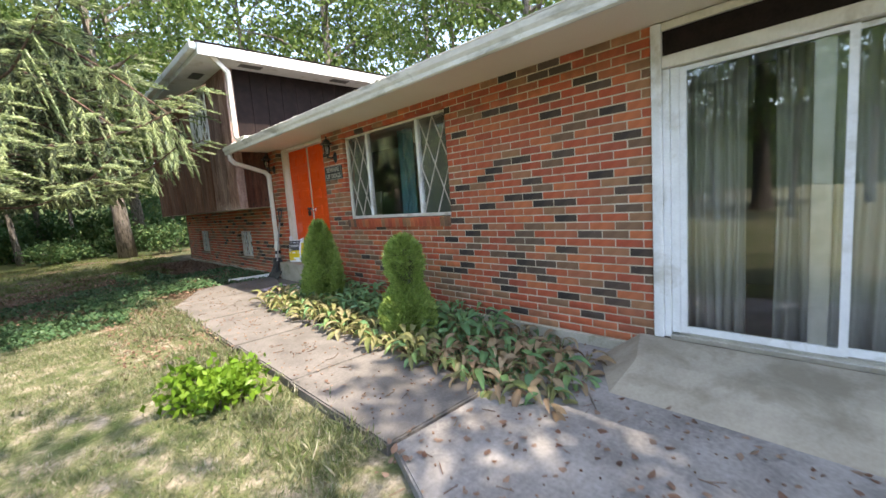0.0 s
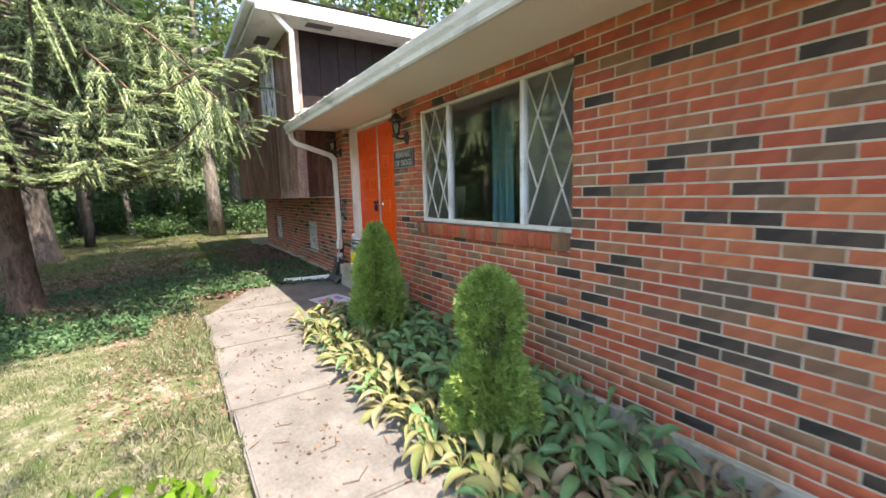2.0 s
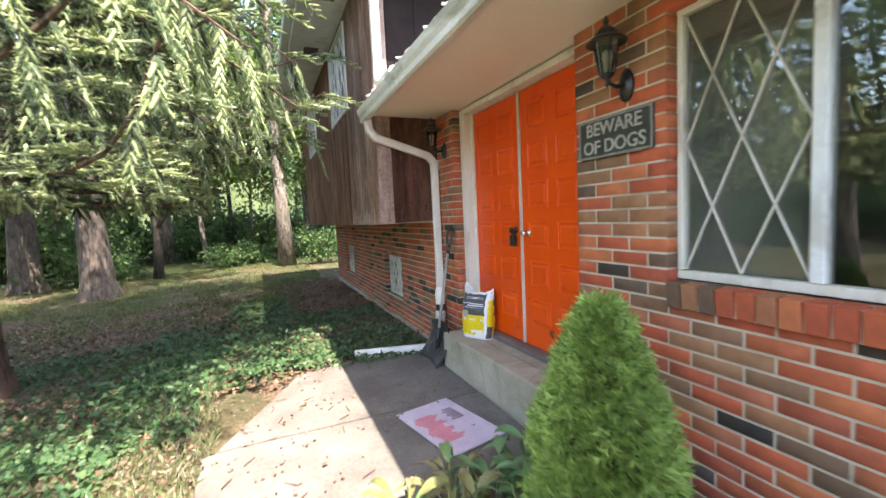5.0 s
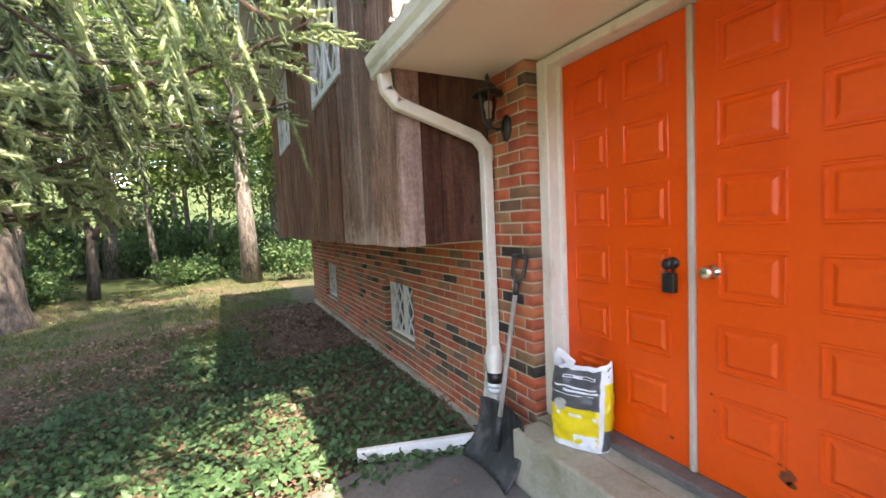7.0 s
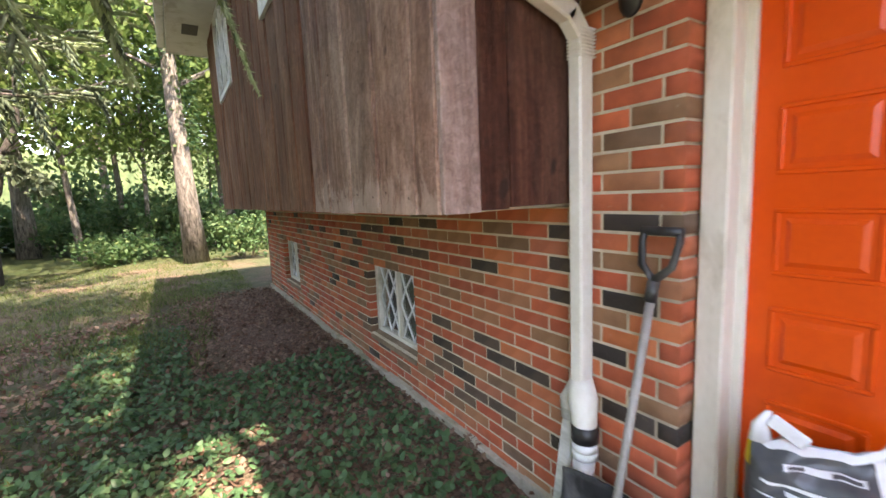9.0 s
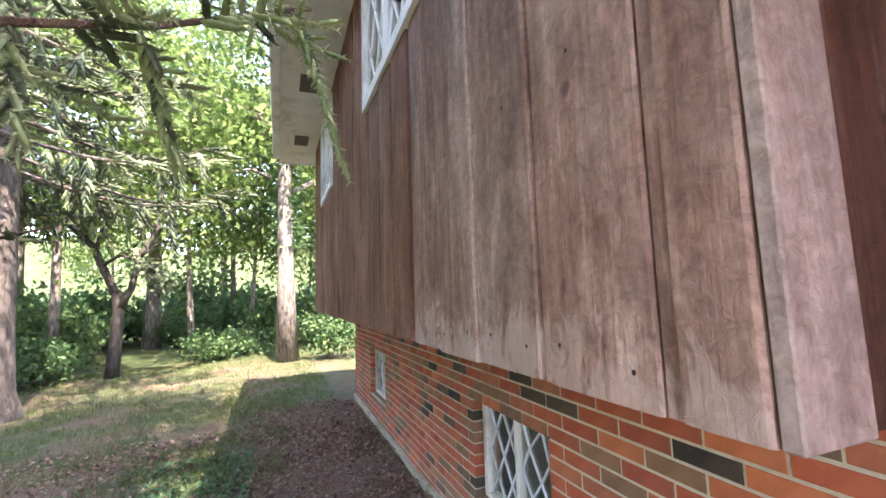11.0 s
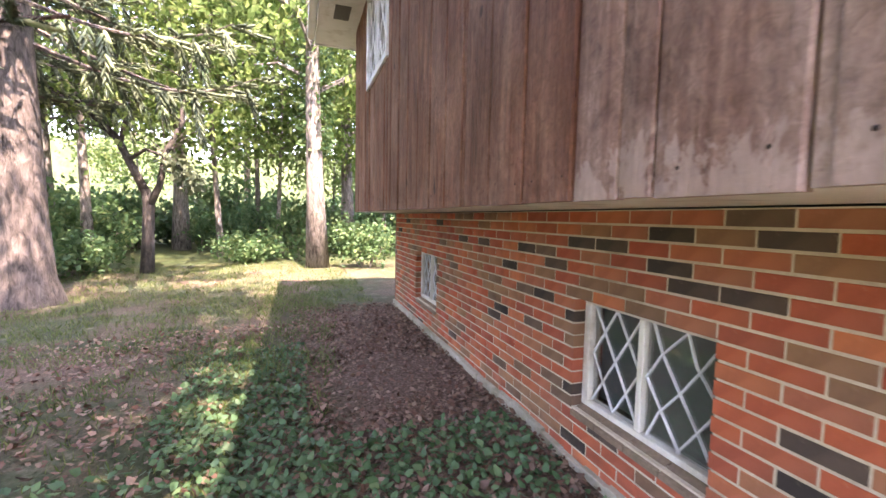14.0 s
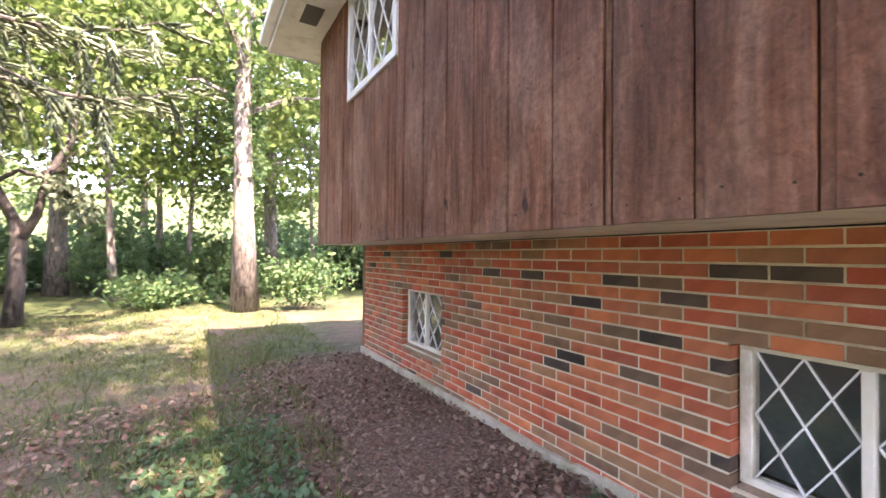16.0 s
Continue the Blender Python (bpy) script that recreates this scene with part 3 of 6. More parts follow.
for a, b in ((y0 + 0.03, 3.751), (3.799, 4.836), (4.884, y1 - 0.03)):
    p = part("pane", boxm(FX + 0.030, FX + 0.036, a, b, z0 + 0.04, z1 - 0.035), GLASS, win)
    p.visible_shadow = False
part("leading", lattice(bmesh.new(), FX + 0.024, 4.886, 5.378, z0 + 0.045, z1 - 0.04, 2, 2, 0.011), CREAM, win)
part("leading", lattice(bmesh.new(), FX + 0.024, 3.252, 3.748, z0 + 0.045, z1 - 0.04, 2, 2, 0.014, 0.05, 5), CREAM, win)
SCREEN = plain("grey_screen", (0.10, 0.105, 0.08), (0.145, 0.148, 0.118), 3, 120, 0.9, 0.2)
for a, b in ((y0 + 0.03, 3.751), (4.884, y1 - 0.03)):
    part("insect_screen", boxm(FX + 0.048, FX + 0.052, a, b, z0 + 0.04, z1 - 0.035), SCREEN, win, "dull grey-green screen")
SILLMESH = {}
sill = thing("window_sill", (W, 4.3, 0.83), "sill of red bricks laid on edge", "window sill", kind="structure")
part("mortar_bed", boxm(W - 0.022, W + 0.055, y0 + 0.005, y1 - 0.005, 0.835, 0.945), MORTAR, sill)
rng = random.Random(8)
for k in range(28):
    a = y0 + 0.004 + k * 0.0779
    if "s" not in SILLMESH:
        me = bpy.data.meshes.new("brick")
        b_ = boxm(-0.035, 0.05, 0, 0.069, 0, 0.115, 0.004)
        b_.to_mesh(me)
        me.materials.append(BRICK_OB)
        SILLMESH["s"] = me
    ob = new("brick", SILLMESH["s"])
    ob.parent = sill
    ob.location = Vector((W + rng.uniform(-0.004, 0.004), a, 0.838)) - base_of(sill)
    ob.rotation_euler = (0, radians(-5), 0)

# ---- cellar windows ----
SILLBRICK = plain("weathered_sill_brick", (0.15, 0.105, 0.07), (0.30, 0.21, 0.145), 5, 60, 0.9, 0.5, stain=(0.10, 0.11, 0.06), stain_scale=3)


def cellar_window(n, h, seed):
    y0, y1, z0, z1 = h
    x = W + 0.075
    wn_ = thing("window_%d" % n, (x, (y0 + y1) / 2, z0), "small cream sliding cellar window with broken lattice", "window", kind="structure")
    b = bmesh.new()
    box(b, x - 0.01, x + 0.06, y0 + 0.002, y1 - 0.002, z0 + 0.002, z0 + 0.032, 0.003)
    box(b, x - 0.01, x + 0.06, y0 + 0.002, y1 - 0.002, z1 - 0.022, z1 - 0.002, 0.003)
    box(b, x - 0.01, x + 0.06, y0 + 0.002, y0 + 0.026, z0 + 0.032, z1 - 0.022, 0.003)
    box(b, x - 0.01, x + 0.06, y1 - 0.05, y1 - 0.002, z0 + 0.032, z1 - 0.022, 0.003)
    part("window_frame", b, CREAM, wn_)
    ym = y1 - 0.405
    part("meeting_rail", boxm(x - 0.006, x + 0.05, ym - 0.018, ym + 0.018, z0 + 0.032, z1 - 0.022, 0.004), CREAM, wn_)
    for a, c in ((y0 + 0.026, ym - 0.018), (ym + 0.018, y1 - 0.05)):
        p = part("pane", boxm(x + 0.026, x + 0.031, a, c, z0 + 0.032, z1 - 0.022), GLASS, wn_)
        p.visible_shadow = False
    part("leading", lattice(bmesh.new(), x + 0.02, ym + 0.02, y1 - 0.052, z0 + 0.034, z1 - 0.024, 2, 2, 0.012, 0.0, seed), WHITE, wn_)
    part("leading", lattice(bmesh.new(), x + 0.02, y0 + 0.028, ym - 0.02, z0 + 0.034, z1 - 0.024, 2, 2, 0.014, 0.06, seed + 1, 0.05), WHITE, wn_)
    part("blind", boxm(x + 0.042, x + 0.046, y0 + 0.026, ym - 0.018, z0 + 0.032, z1 - 0.022), SCREEN, wn_, "dusty grey-green blind")
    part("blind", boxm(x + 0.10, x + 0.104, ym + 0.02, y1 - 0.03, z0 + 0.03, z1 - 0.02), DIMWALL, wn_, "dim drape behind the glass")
    # sloping sill of bricks on edge
    s = bmesh.new()
    for k in range(4):
        a = y0 + 0.004 + k * 0.2035
        profile_y(s, [(W - 0.012, z0 - 0.055), (W + 0.07, z0 - 0.055), (W + 0.07, z0 + 0.003), (W - 0.012, z0 - 0.03)], a, a + 0.196)
    part("sill", s, SILLBRICK, wn_, "mossy sloping brick sill")


cellar_window(2, CEL1, 3)
cellar_window(3, CEL2, 12)


# ---- sliding glass door ----
sd = thing("door_2", (W, -0.1, -0.06), "white aluminium sliding patio door with cream curtains behind", "sliding door", kind="structure")
part("casing", boxm(W - 0.03, W + 0.10, 0.91, 0.984, -0.065, 2.31, 0.006), WHITE, sd)
part("head_casing", boxm(W - 0.025, W + 0.10, -2.3, 0.908, 1.985, 2.075, 0.006), CREAM, sd)
part("top_trim", boxm(W - 0.02, W + 0.06, -2.3, 0.908, 2.255, 2.31, 0.004), CREAM, sd)
part("transom_panel", boxm(W + 0.005, W + 0.04, -2.3, 0.908, 2.077, 2.253), DARKPANEL, sd, "dark brown wooden panel")
b = bmesh.new()
box(b, W - 0.005, W + 0.09, 0.862, 0.908, -0.06, 1.983, 0.004)
box(b, W + 0.012, W + 0.09, 0.80, 0.860, -0.02, 1.983, 0.004)
part("jamb", b, WHITE, sd)
b = bmesh.new()
box(b, W - 0.03, W + 0.10, -2.3, 0.86, -0.068, -0.03, 0.004)
box(b, W - 0.004, W + 0.006, -2.3, 0.80, -0.03, -0.012)
box(b, W + 0.045, W + 0.055, -2.3, 0.80, -0.03, -0.012)
part("track", b, ALU, sd)


def sash(x, ya, yb, name, rail=0.035):
    s = part(name, wall_body(bmesh.new(), x, x + 0.03, ya, yb, -0.012, 1.975, [(ya + rail, yb - rail, 0.04, 1.945)]), WHITE, sd)
    g = part("pane", boxm(x + 0.012, x + 0.017, ya + rail, yb - rail, 0.04, 1.945), GLASS, s)
    g.visible_shadow = False
    return s


sash(W + 0.012, -0.14, 0.798, "sliding_sash", 0.045)
sash(W + 0.05, -1.1, 0.058, "fixed_sash", 0.06)
part("screen_stile", boxm(W + 0.034, W + 0.047, -0.045, 0.056, 0.0, 1.94, 0.003), ALU, sd, "grey screen frame seen through the glass")


def curtain(name, x, ya, yb, z0, z1, mat, folds, label, amp=0.03):
    n = max(8, int((yb - ya) / 0.01))
    vs, fs = [], []
    for j, z in enumerate((z0, (z0 + z1) / 2, z1)):
        for i in range(n + 1):
            u = i / n
            y = ya + (yb - ya) * u
            ph = folds * 2 * math.pi * u + 0.8 * math.sin(5 * u)
            vs.append((x + amp * math.sin(ph) * (1 - 0.35 * j / 2) + 0.01 * math.sin(2.3 * ph), y + 0.012 * math.sin(3 * j + u * 9), z))
    for j in range(2):
        for i in range(n):
            a = j * (n + 1) + i
            fs.append((a, a + 1, a + n + 2, a + n + 1))
    ob = raw(name, vs, fs, mat, smooth=True)
    so = ob.modifiers.new("thick", "SOLIDIFY")
    so.thickness = 0.003
    return tagged(ob, label, "curtain")


curtain("curtain", W + 0.26, 0.43, 0.90, -0.03, 1.98, CURTAIN, 7, "cream curtain hanging behind the sliding door", 0.035)
curtain("curtain", W + 0.26, -0.10, 0.26, -0.03, 1.98, CURTAIN, 5, "cream curtain gathered at the middle of the sliding door", 0.035)
curtain("curtain", W + 0.26, -1.9, -0.13, -0.03, 1.98, CURTAIN, 15, "wide cream curtain closed behind the sliding door", 0.03)
curtain("curtain", W + 0.35, 4.20, 4.48, 0.75, 2.15, TEAL, 3, "narrow teal curtain behind the front window", 0.03)

# ---- front double door ----
DX = 3.47
dbl = thing("door_1", (DX, 6.88, 0.19), "bright orange double front door with raised panels", "double door", kind="structure")
part("casing", boxm(DX - 0.105, DX + 0.06, 7.650, 7.734, 0.20, 2.30, 0.006), CREAM, dbl, "cream door casing with worn foot")
part("casing", boxm(DX - 0.105, DX + 0.06, 6.032, 6.10, 0.20, 2.30, 0.006), CREAM, dbl, "cream door casing")
part("head", boxm(DX - 0.10, DX + 0.06, 6.102, 7.653, 2.255, 2.305, 0.005), CREAM, dbl)
part("stop", boxm(DX - 0.03, DX - 0.002, 7.625, 7.653, 0.215, 2.253, 0.003), CREAM, dbl)
part("threshold", boxm(DX - 0.09, DX + 0.08, 6.102, 7.653, 0.19, 0.235, 0.006), plain("worn_threshold", (0.10, 0.09, 0.085), (0.2, 0.18, 0.165), 6, 60, 0.5, 0.2), dbl, "worn dark metal threshold")


def leaf(ya, yb):
    z0, z1, x = 0.24, 2.25, DX
    b = boxm(x, x + 0.045, ya, yb, z0, z1, 0.002)
    w = yb - ya
    lf = part("leaf", b, ORANGE, dbl)
    pw, ph = 0.245, 0.205
    for r in range(6):
        zc = z1 - 0.205 - r * 0.305
        for c in (0, 1):
            yc = ya + w * (0.275 if c == 0 else 0.725)
            q = bmesh.new()
            # moulded rim
            for (u0, u1, v0, v1) in ((-pw / 2, pw / 2, ph / 2 - 0.014, ph / 2), (-pw / 2, pw / 2, -ph / 2, -ph / 2 + 0.014),
                                     (-pw / 2, -pw / 2 + 0.014, -ph / 2 + 0.014, ph / 2 - 0.014), (pw / 2 - 0.014, pw / 2, -ph / 2 + 0.014, ph / 2 - 0.014)):
                box(q, x - 0.007, x + 0.002, yc + u0, yc + u1, zc + v0, zc + v1, 0.003)
            # raised field with sloping sides
            a, c2 = (pw / 2 - 0.03, ph / 2 - 0.03), (pw / 2 - 0.045, ph / 2 - 0.045)
            lo = [q.verts.new((x - 0.0005, yc + sy * a[0], zc + sz * a[1])) for sy, sz in ((-1, -1), (1, -1), (1, 1), (-1, 1))]
            hi = [q.verts.new((x - 0.009, yc + sy * c2[0], zc + sz * c2[1])) for sy, sz in ((-1, -1), (1, -1), (1, 1), (-1, 1))]
            q.faces.new(hi)
            for k in range(4):
                q.faces.new((lo[k], lo[(k + 1) % 4], hi[(k + 1) % 4], hi[k]))
            bmesh.ops.recalc_face_normals(q, faces=q.faces)
            part("panel", q, ORANGE, lf)
    return lf


leaf_l = leaf(6.895, 7.650)
leaf_r = leaf(6.105, 6.865)
part("astragal", boxm(DX - 0.014, DX + 0.03, 6.867, 6.893, 0.24, 2.25, 0.004), plain("astragal_paint", (0.45, 0.40, 0.33), (0.62, 0.57, 0.48), 5, 60, 0.45, 0.2, stain=(0.24, 0.2, 0.16), stretch=(1, 1, 0.3)), dbl, "cream strip between the door leaves, worn to metal")
q = lathe(bmesh.new(), [(0.030, 0), (0.030, 0.006), (0.012, 0.010), (0.011, 0.03), (0.020, 0.036), (0.027, 0.048), (0.026, 0.06), (0.016, 0.068)], (0, 0, 0), 20)
bmesh.ops.transform(q, matrix=pose(DX - 0.001, 6.79, 1.14, 0, -90, 0), verts=q.verts)
part("knob", q, CHROME, leaf_r, "round worn chrome knob", True)
q = bmesh.new()
box(q, DX - 0.055, DX - 0.02, 6.93, 6.99, 1.035, 1.125, 0.008, 2)
part("lock_box", q, BLACKMETAL, leaf_l, "black key lock box")
q = tube(bmesh.new(), [(DX - 0.035, 6.945, 1.12), (DX - 0.037, 6.945, 1.165), (DX - 0.037, 6.96, 1.18), (DX - 0.037, 6.975, 1.165), (DX - 0.035, 6.975, 1.12)], 0.006, 8)
part("shackle", q, BLACKMETAL, leaf_l)
q = lathe(bmesh.new(), [(0.028, 0), (0.028, 0.008), (0.013, 0.012), (0.012, 0.035), (0.022, 0.04), (0.024, 0.055), (0.012, 0.062)], (0, 0, 0), 16)
bmesh.ops.transform(q, matrix=pose(DX - 0.001, 6.965, 1.165, 0, -90, 0), verts=q.verts)
part("knob", q, BLACKMETAL, leaf_l, "dark knob", True)
SCUFF = plain("door_scuff", (0.12, 0.03, 0.012), (0.3, 0.06, 0.015), 30, 120, 0.7, 0.3)
q = bmesh.new()
rng = random.Random(4)
for (yc, zc, s) in ((6.53, 0.40, 0.032), (6.545, 0.43, 0.018), (6.515, 0.375, 0.02), (6.80, 0.62, 0.008), (6.79, 0.55, 0.006), (6.98, 0.35, 0.012)):
    ring = [q.verts.new((DX - 0.0035, yc + s * rng.uniform(0.6, 1.2) * math.cos(a * 0.6283), zc + s * rng.uniform(0.5, 1.1) * math.sin(a * 0.6283))) for a in range(10)]
    q.faces.new(ring[::-1])
bmesh.ops.recalc_face_normals(q, faces=q.faces)
part("scuff", q, SCUFF, leaf_r, "chipped and scuffed paint")

# step in front of the door
b = boxm(3.08, W - 0.001, 5.72, 7.70, -0.35, 0.19, 0.014, 2)
box(b, W + 0.0005, DX + 0.07, 6.034, 7.731, -0.3, 0.188)
structure(part("front_step", b, STEPCON), "cast concrete door step with green stains", "step")

# ---- upper floor: boards ----
UPZ = 3.83
UW1, UW2 = (9.40, 10.55, 2.72, 3.72), (12.50, 13.65, 2.72, 3.72)
wall_upper = thing("wall_upper", (SID, 11.5, 1.25), "overhanging upper wall of weathered brown vertical boards", "wall", kind="structure")
edges = [8.17, 8.325, 8.64, 8.955, 9.28] + [9.60 + 0.305 * k for k in range(18)]
edges = [e for e in edges if e < 14.80] + [14.90]
rng = random.Random(21)


NAIL = plain("rusty_nail", (0.015, 0.010, 0.008), (0.04, 0.024, 0.018), 40, 120, 0.8, 0.3)


def board(ya, yb, z0, z1):
    t = rng.uniform(-0.004, 0.004)
    n = 12
    b = bmesh.new()
    lap = min(0.034, (yb - ya) * 0.3)
    # a board with a slight cup and wavering edges
    rows = []
    for i in range(n + 1):
        z = z0 + (z1 - z0) * i / n
        wob = 0.0025 * noise.noise((ya * 5, z * 1.3, 1)) + (0.008 * noise.noise((ya, z * 9, 7)) if ya < 8.3 else 0)
        low = 0.008 * noise.noise((ya * 9, 0, 4)) if i == 0 else 0
        rows.append([b.verts.new((x, y + wob, z + low)) for x, y in ((SID + t + 0.006, ya + 0.007), (SID + t, ya + 0.013), (SID + t - 0.003, (ya + yb) / 2), (SID + t - 0.001, yb - lap),
                                                                     (SID + t + 0.006, yb - lap + 0.005), (SID + t + 0.006, yb - 0.002), (SID + 0.03, yb - 0.002), (SID + 0.03, ya + 0.007))])
    for r0, r1 in zip(rows, rows[1:]):
        for k in range(8):
            b.faces.new((r0[k], r0[(k + 1) % 8], r1[(k + 1) % 8], r1[k]))
    b.faces.new(rows[0][::-1])
    b.faces.new(rows[-1])
    bmesh.ops.recalc_face_normals(b, faces=b.faces)
    bd = part("board", b, SIDING_PALE if yb < 8.7 else (SIDING_MID if yb < 9.62 else SIDING), wall_upper)
    if z0 < 1.3 and yb - ya > 0.2:
        for y, z in ((ya + 0.055, 1.318), (yb - 0.075, 1.325), ((ya + yb) / 2 + rng.uniform(-0.04, 0.04), 1.93)):
            q = lathe(bmesh.new(), [(0.001, 0.002), (0.0035, 0.001), (0.005, 0.0002)], (0, 0, 0), 8)
            bmesh.ops.transform(q, matrix=pose(SID + t - 0.003, y + rng.uniform(-0.012, 0.012), z + rng.uniform(-0.015, 0.015), 0, -90, 0), verts=q.verts)
            part("nail", q, NAIL, bd, "rusty sunken nail head")


for a, b_ in zip(edges, edges[1:]):
    spans = [(a, b_, 1.25, UPZ)]
    for w0, w1, c0, c1 in (UW1, UW2):
        nxt = []
        for p, q_, za, zb in spans:
            if q_ <= w0 or p >= w1:
                nxt.append((p, q_, za, zb))
                continue
            if p < w0:
                nxt.append((p, w0, za, zb))
            if q_ > w1:
                nxt.append((w1, q_, za, zb))
            lo, hi = max(p, w0), min(q_, w1)
            nxt += [(lo, hi, za, c0), (lo, hi, c1, zb)]
        spans = nxt
    for p, q_, za, zb in spans:
        if q_ - p > 0.012:
            board(p, q_, za, zb)
part("sheathing", wall_body(bmesh.new(), SID + 0.032, SID + 0.12, 8.20, 14.88, 1.27, UPZ, [UW1, UW2]), DARKPANEL, wall_upper)
part("underside", boxm(SID + 0.032, W + 0.003, 8.20, 14.90, 1.252, 1.266), CREAM, wall_upper, "cream painted underside of the overhang")

wall_end = thing("wall_upper_end", (SID, 8.15, 1.25), "end wall of bleached and dark red-brown boards", "wall", kind="structure")
xs = [SID, 2.80, 2.93, 3.29]
for k, (a, b_) in enumerate(zip(xs, xs[1:])):
    part("board", boxm(a + 0.002, b_ - 0.003, 8.15 - (0.004 if k == 0 else 0.0), 8.172, 1.252 + 0.006 * k, EAVE if k else UPZ, 0.003), (BLEACHED, REDBOARD, REDBOARD)[k], wall_end)
for k in range(14):
    a = 2.805 + k * 0.305
    part("board", boxm(a, a + 0.298, 8.152, 8.172, EAVE + 0.02, UPZ, 0.003), DARKPANEL, wall_end)
part("sheathing", boxm(SID + 0.03, 7.2, 8.174, 8.20, 1.27, UPZ), DARKPANEL, wall_end)


def upper_window(n, h):
    y0, y1, z0, z1 = h
    x = SID - 0.025
    u = thing("window_%d" % n, (x, (y0 + y1) / 2, z0), "white framed upper window with diamond lattice", "window", kind="structure")
    part("casing", wall_body(bmesh.new(), x, x + 0.05, y0 - 0.03, y1 + 0.03, z0 - 0.03, z1 + 0.03, [(y0 + 0.035, y1 - 0.035, z0 + 0.035, z1 - 0.035)]), WHITE, u)
    ym = (y0 + y1) / 2
    part("meeting_rail", boxm(x + 0.005, x + 0.045, ym - 0.025, ym + 0.025, z0 + 0.035, z1 - 0.035, 0.004), WHITE, u)
    for a, c, s in ((y0 + 0.035, ym - 0.025, 1), (ym + 0.025, y1 - 0.035, 2)):
        p = part("pane", boxm(x + 0.03, x + 0.034, a, c, z0 + 0.035, z1 - 0.035), GLASS, u)
        p.visible_shadow = False
        part("leading", lattice(bmesh.new(), x + 0.024, a, c, z0 + 0.037, z1 - 0.037, 2, 2, 0.012, 0.0, s), WHITE, u)


upper_window(4, UW1)
upper_window(5, UW2)

# ---- roofs, eaves, gutters ----
structure(part("soffit", boxm(2.60, W + 0.19, -3.4, 8.148, EAVE, EAVE + 0.02), SOFFIT), "flat cream soffit under the front eave", "soffit")
structure(part("fascia", boxm(2.575, 2.598, -3.4, 8.19, 2.285, 2.42, 0.002), CREAM), "cream fascia board", "fascia")
gut = thing("gutter", (2.5, 2.5, 2.25), "weathered white roof gutter with dirt streaks", "gutter")
prof = [(2.573, 2.385), (2.573, 2.262), (2.528, 2.250), (2.512, 2.262), (2.508, 2.30), (2.490, 2.330), (2.482, 2.375), (2.497, 2.377), (2.498, 2.345), (2.516, 2.31), (2.52, 2.268), (2.563, 2.275), (2.563, 2.385)]
for a, b_ in ((-3.4, 1.6), (1.602, 5.2), (5.202, 8.195)):
    part("run", profile_y(bmesh.new(), prof, a, b_), GUTTER, gut)
part("end_cap", profile_y(bmesh.new(), prof[:7], 8.196, 8.20), GUTTER, gut)
# flaking leaf guard and debris on the gutter
rng = random.Random(12)
b = bmesh.new()
for k in range(70):
    y = rng.choice((rng.uniform(5.2, 7.8), rng.uniform(2.0, 7.9)))
    s = rng.uniform(0.015, 0.06)
    m = Matrix.LocRotScale((rng.uniform(2.50, 2.56), y, 2.386 + rng.uniform(0, 0.012)), Euler((rng.uniform(-0.3, 0.3), rng.uniform(-0.3, 0.3), rng.uniform(0, 3))), (s * 0.6, s * 1.6, 0.008))
    bmesh.ops.create_cube(b, size=1, matrix=m)
tagged(part("gutter_debris", b, WHITE), "white flakes and debris lying on the gutter", "debris", kind="stuff")

roof = thing("roof_lower", (5, 2.4, 2.4), "low shingled roof over the front wing", "roof", kind="structure")
b = bmesh.new()
profile_y(b, [(2.52, 2.40), (6.4, 3.30), (10.3, 2.40), (10.3, 2.36), (6.4, 3.24), (2.60, 2.36)], -3.4, 8.148)
part("shingles", b, SHINGLE, roof)
part("drip_edge", boxm(2.505, 2.575, -3.4, 8.19, 2.392, 2.400), GUTTER, roof)

up = thing("roof_upper", (5, 11.5, UPZ), "low hipped shingle roof with white fascia and vents", "roof", kind="structure")
RX0, RX1, RY0, RY1 = 2.12, 9.4, 7.62, 15.45
b = bmesh.new()
lo = [b.verts.new(p) for p in ((RX0 - 0.03, RY0 - 0.03, UPZ + 0.2), (RX1, RY0 - 0.03, UPZ + 0.2), (RX1, RY1, UPZ + 0.2), (RX0 - 0.03, RY1, UPZ + 0.2))]
hi = [b.verts.new(p) for p in ((5.7, 10.6, UPZ + 0.85), (5.7, 12.4, UPZ + 0.85))]
for f in ((lo[0], lo[1], hi[0]), (lo[1], lo[2], hi[1], hi[0]), (lo[2], lo[3], hi[1]), (lo[3], lo[0], hi[0], hi[1])):
    b.faces.new(f)
b.faces.new(lo[::-1])
part("shingles", b, SHINGLE, up)
b = bmesh.new()
box(b, RX0, SID - 0.001, RY0, RY1, UPZ, UPZ + 0.02)
box(b, SID + 0.001, RX1, RY0, 8.149, UPZ, UPZ + 0.02)
box(b, SID + 0.001, RX1, 14.902, RY1, UPZ, UPZ + 0.02)
part("soffit", b, WHITE, up)
b = bmesh.new()
box(b, RX0 - 0.02, RX0, RY0 - 0.02, RY1 + 0.02, UPZ - 0.02, UPZ + 0.17, 0.003)
box(b, RX0 + 0.001, RX1, RY0 - 0.02, RY0, UPZ - 0.02, UPZ + 0.17, 0.003)
box(b, RX0 + 0.001, RX1, RY1, RY1 + 0.02, UPZ - 0.02, UPZ + 0.17, 0.003)
part("fascia", b, WHITE, up)
VENT = plain("vent_grey", (0.10, 0.10, 0.10), (0.17, 0.165, 0.16), 30, 120, 0.7, 0.4)
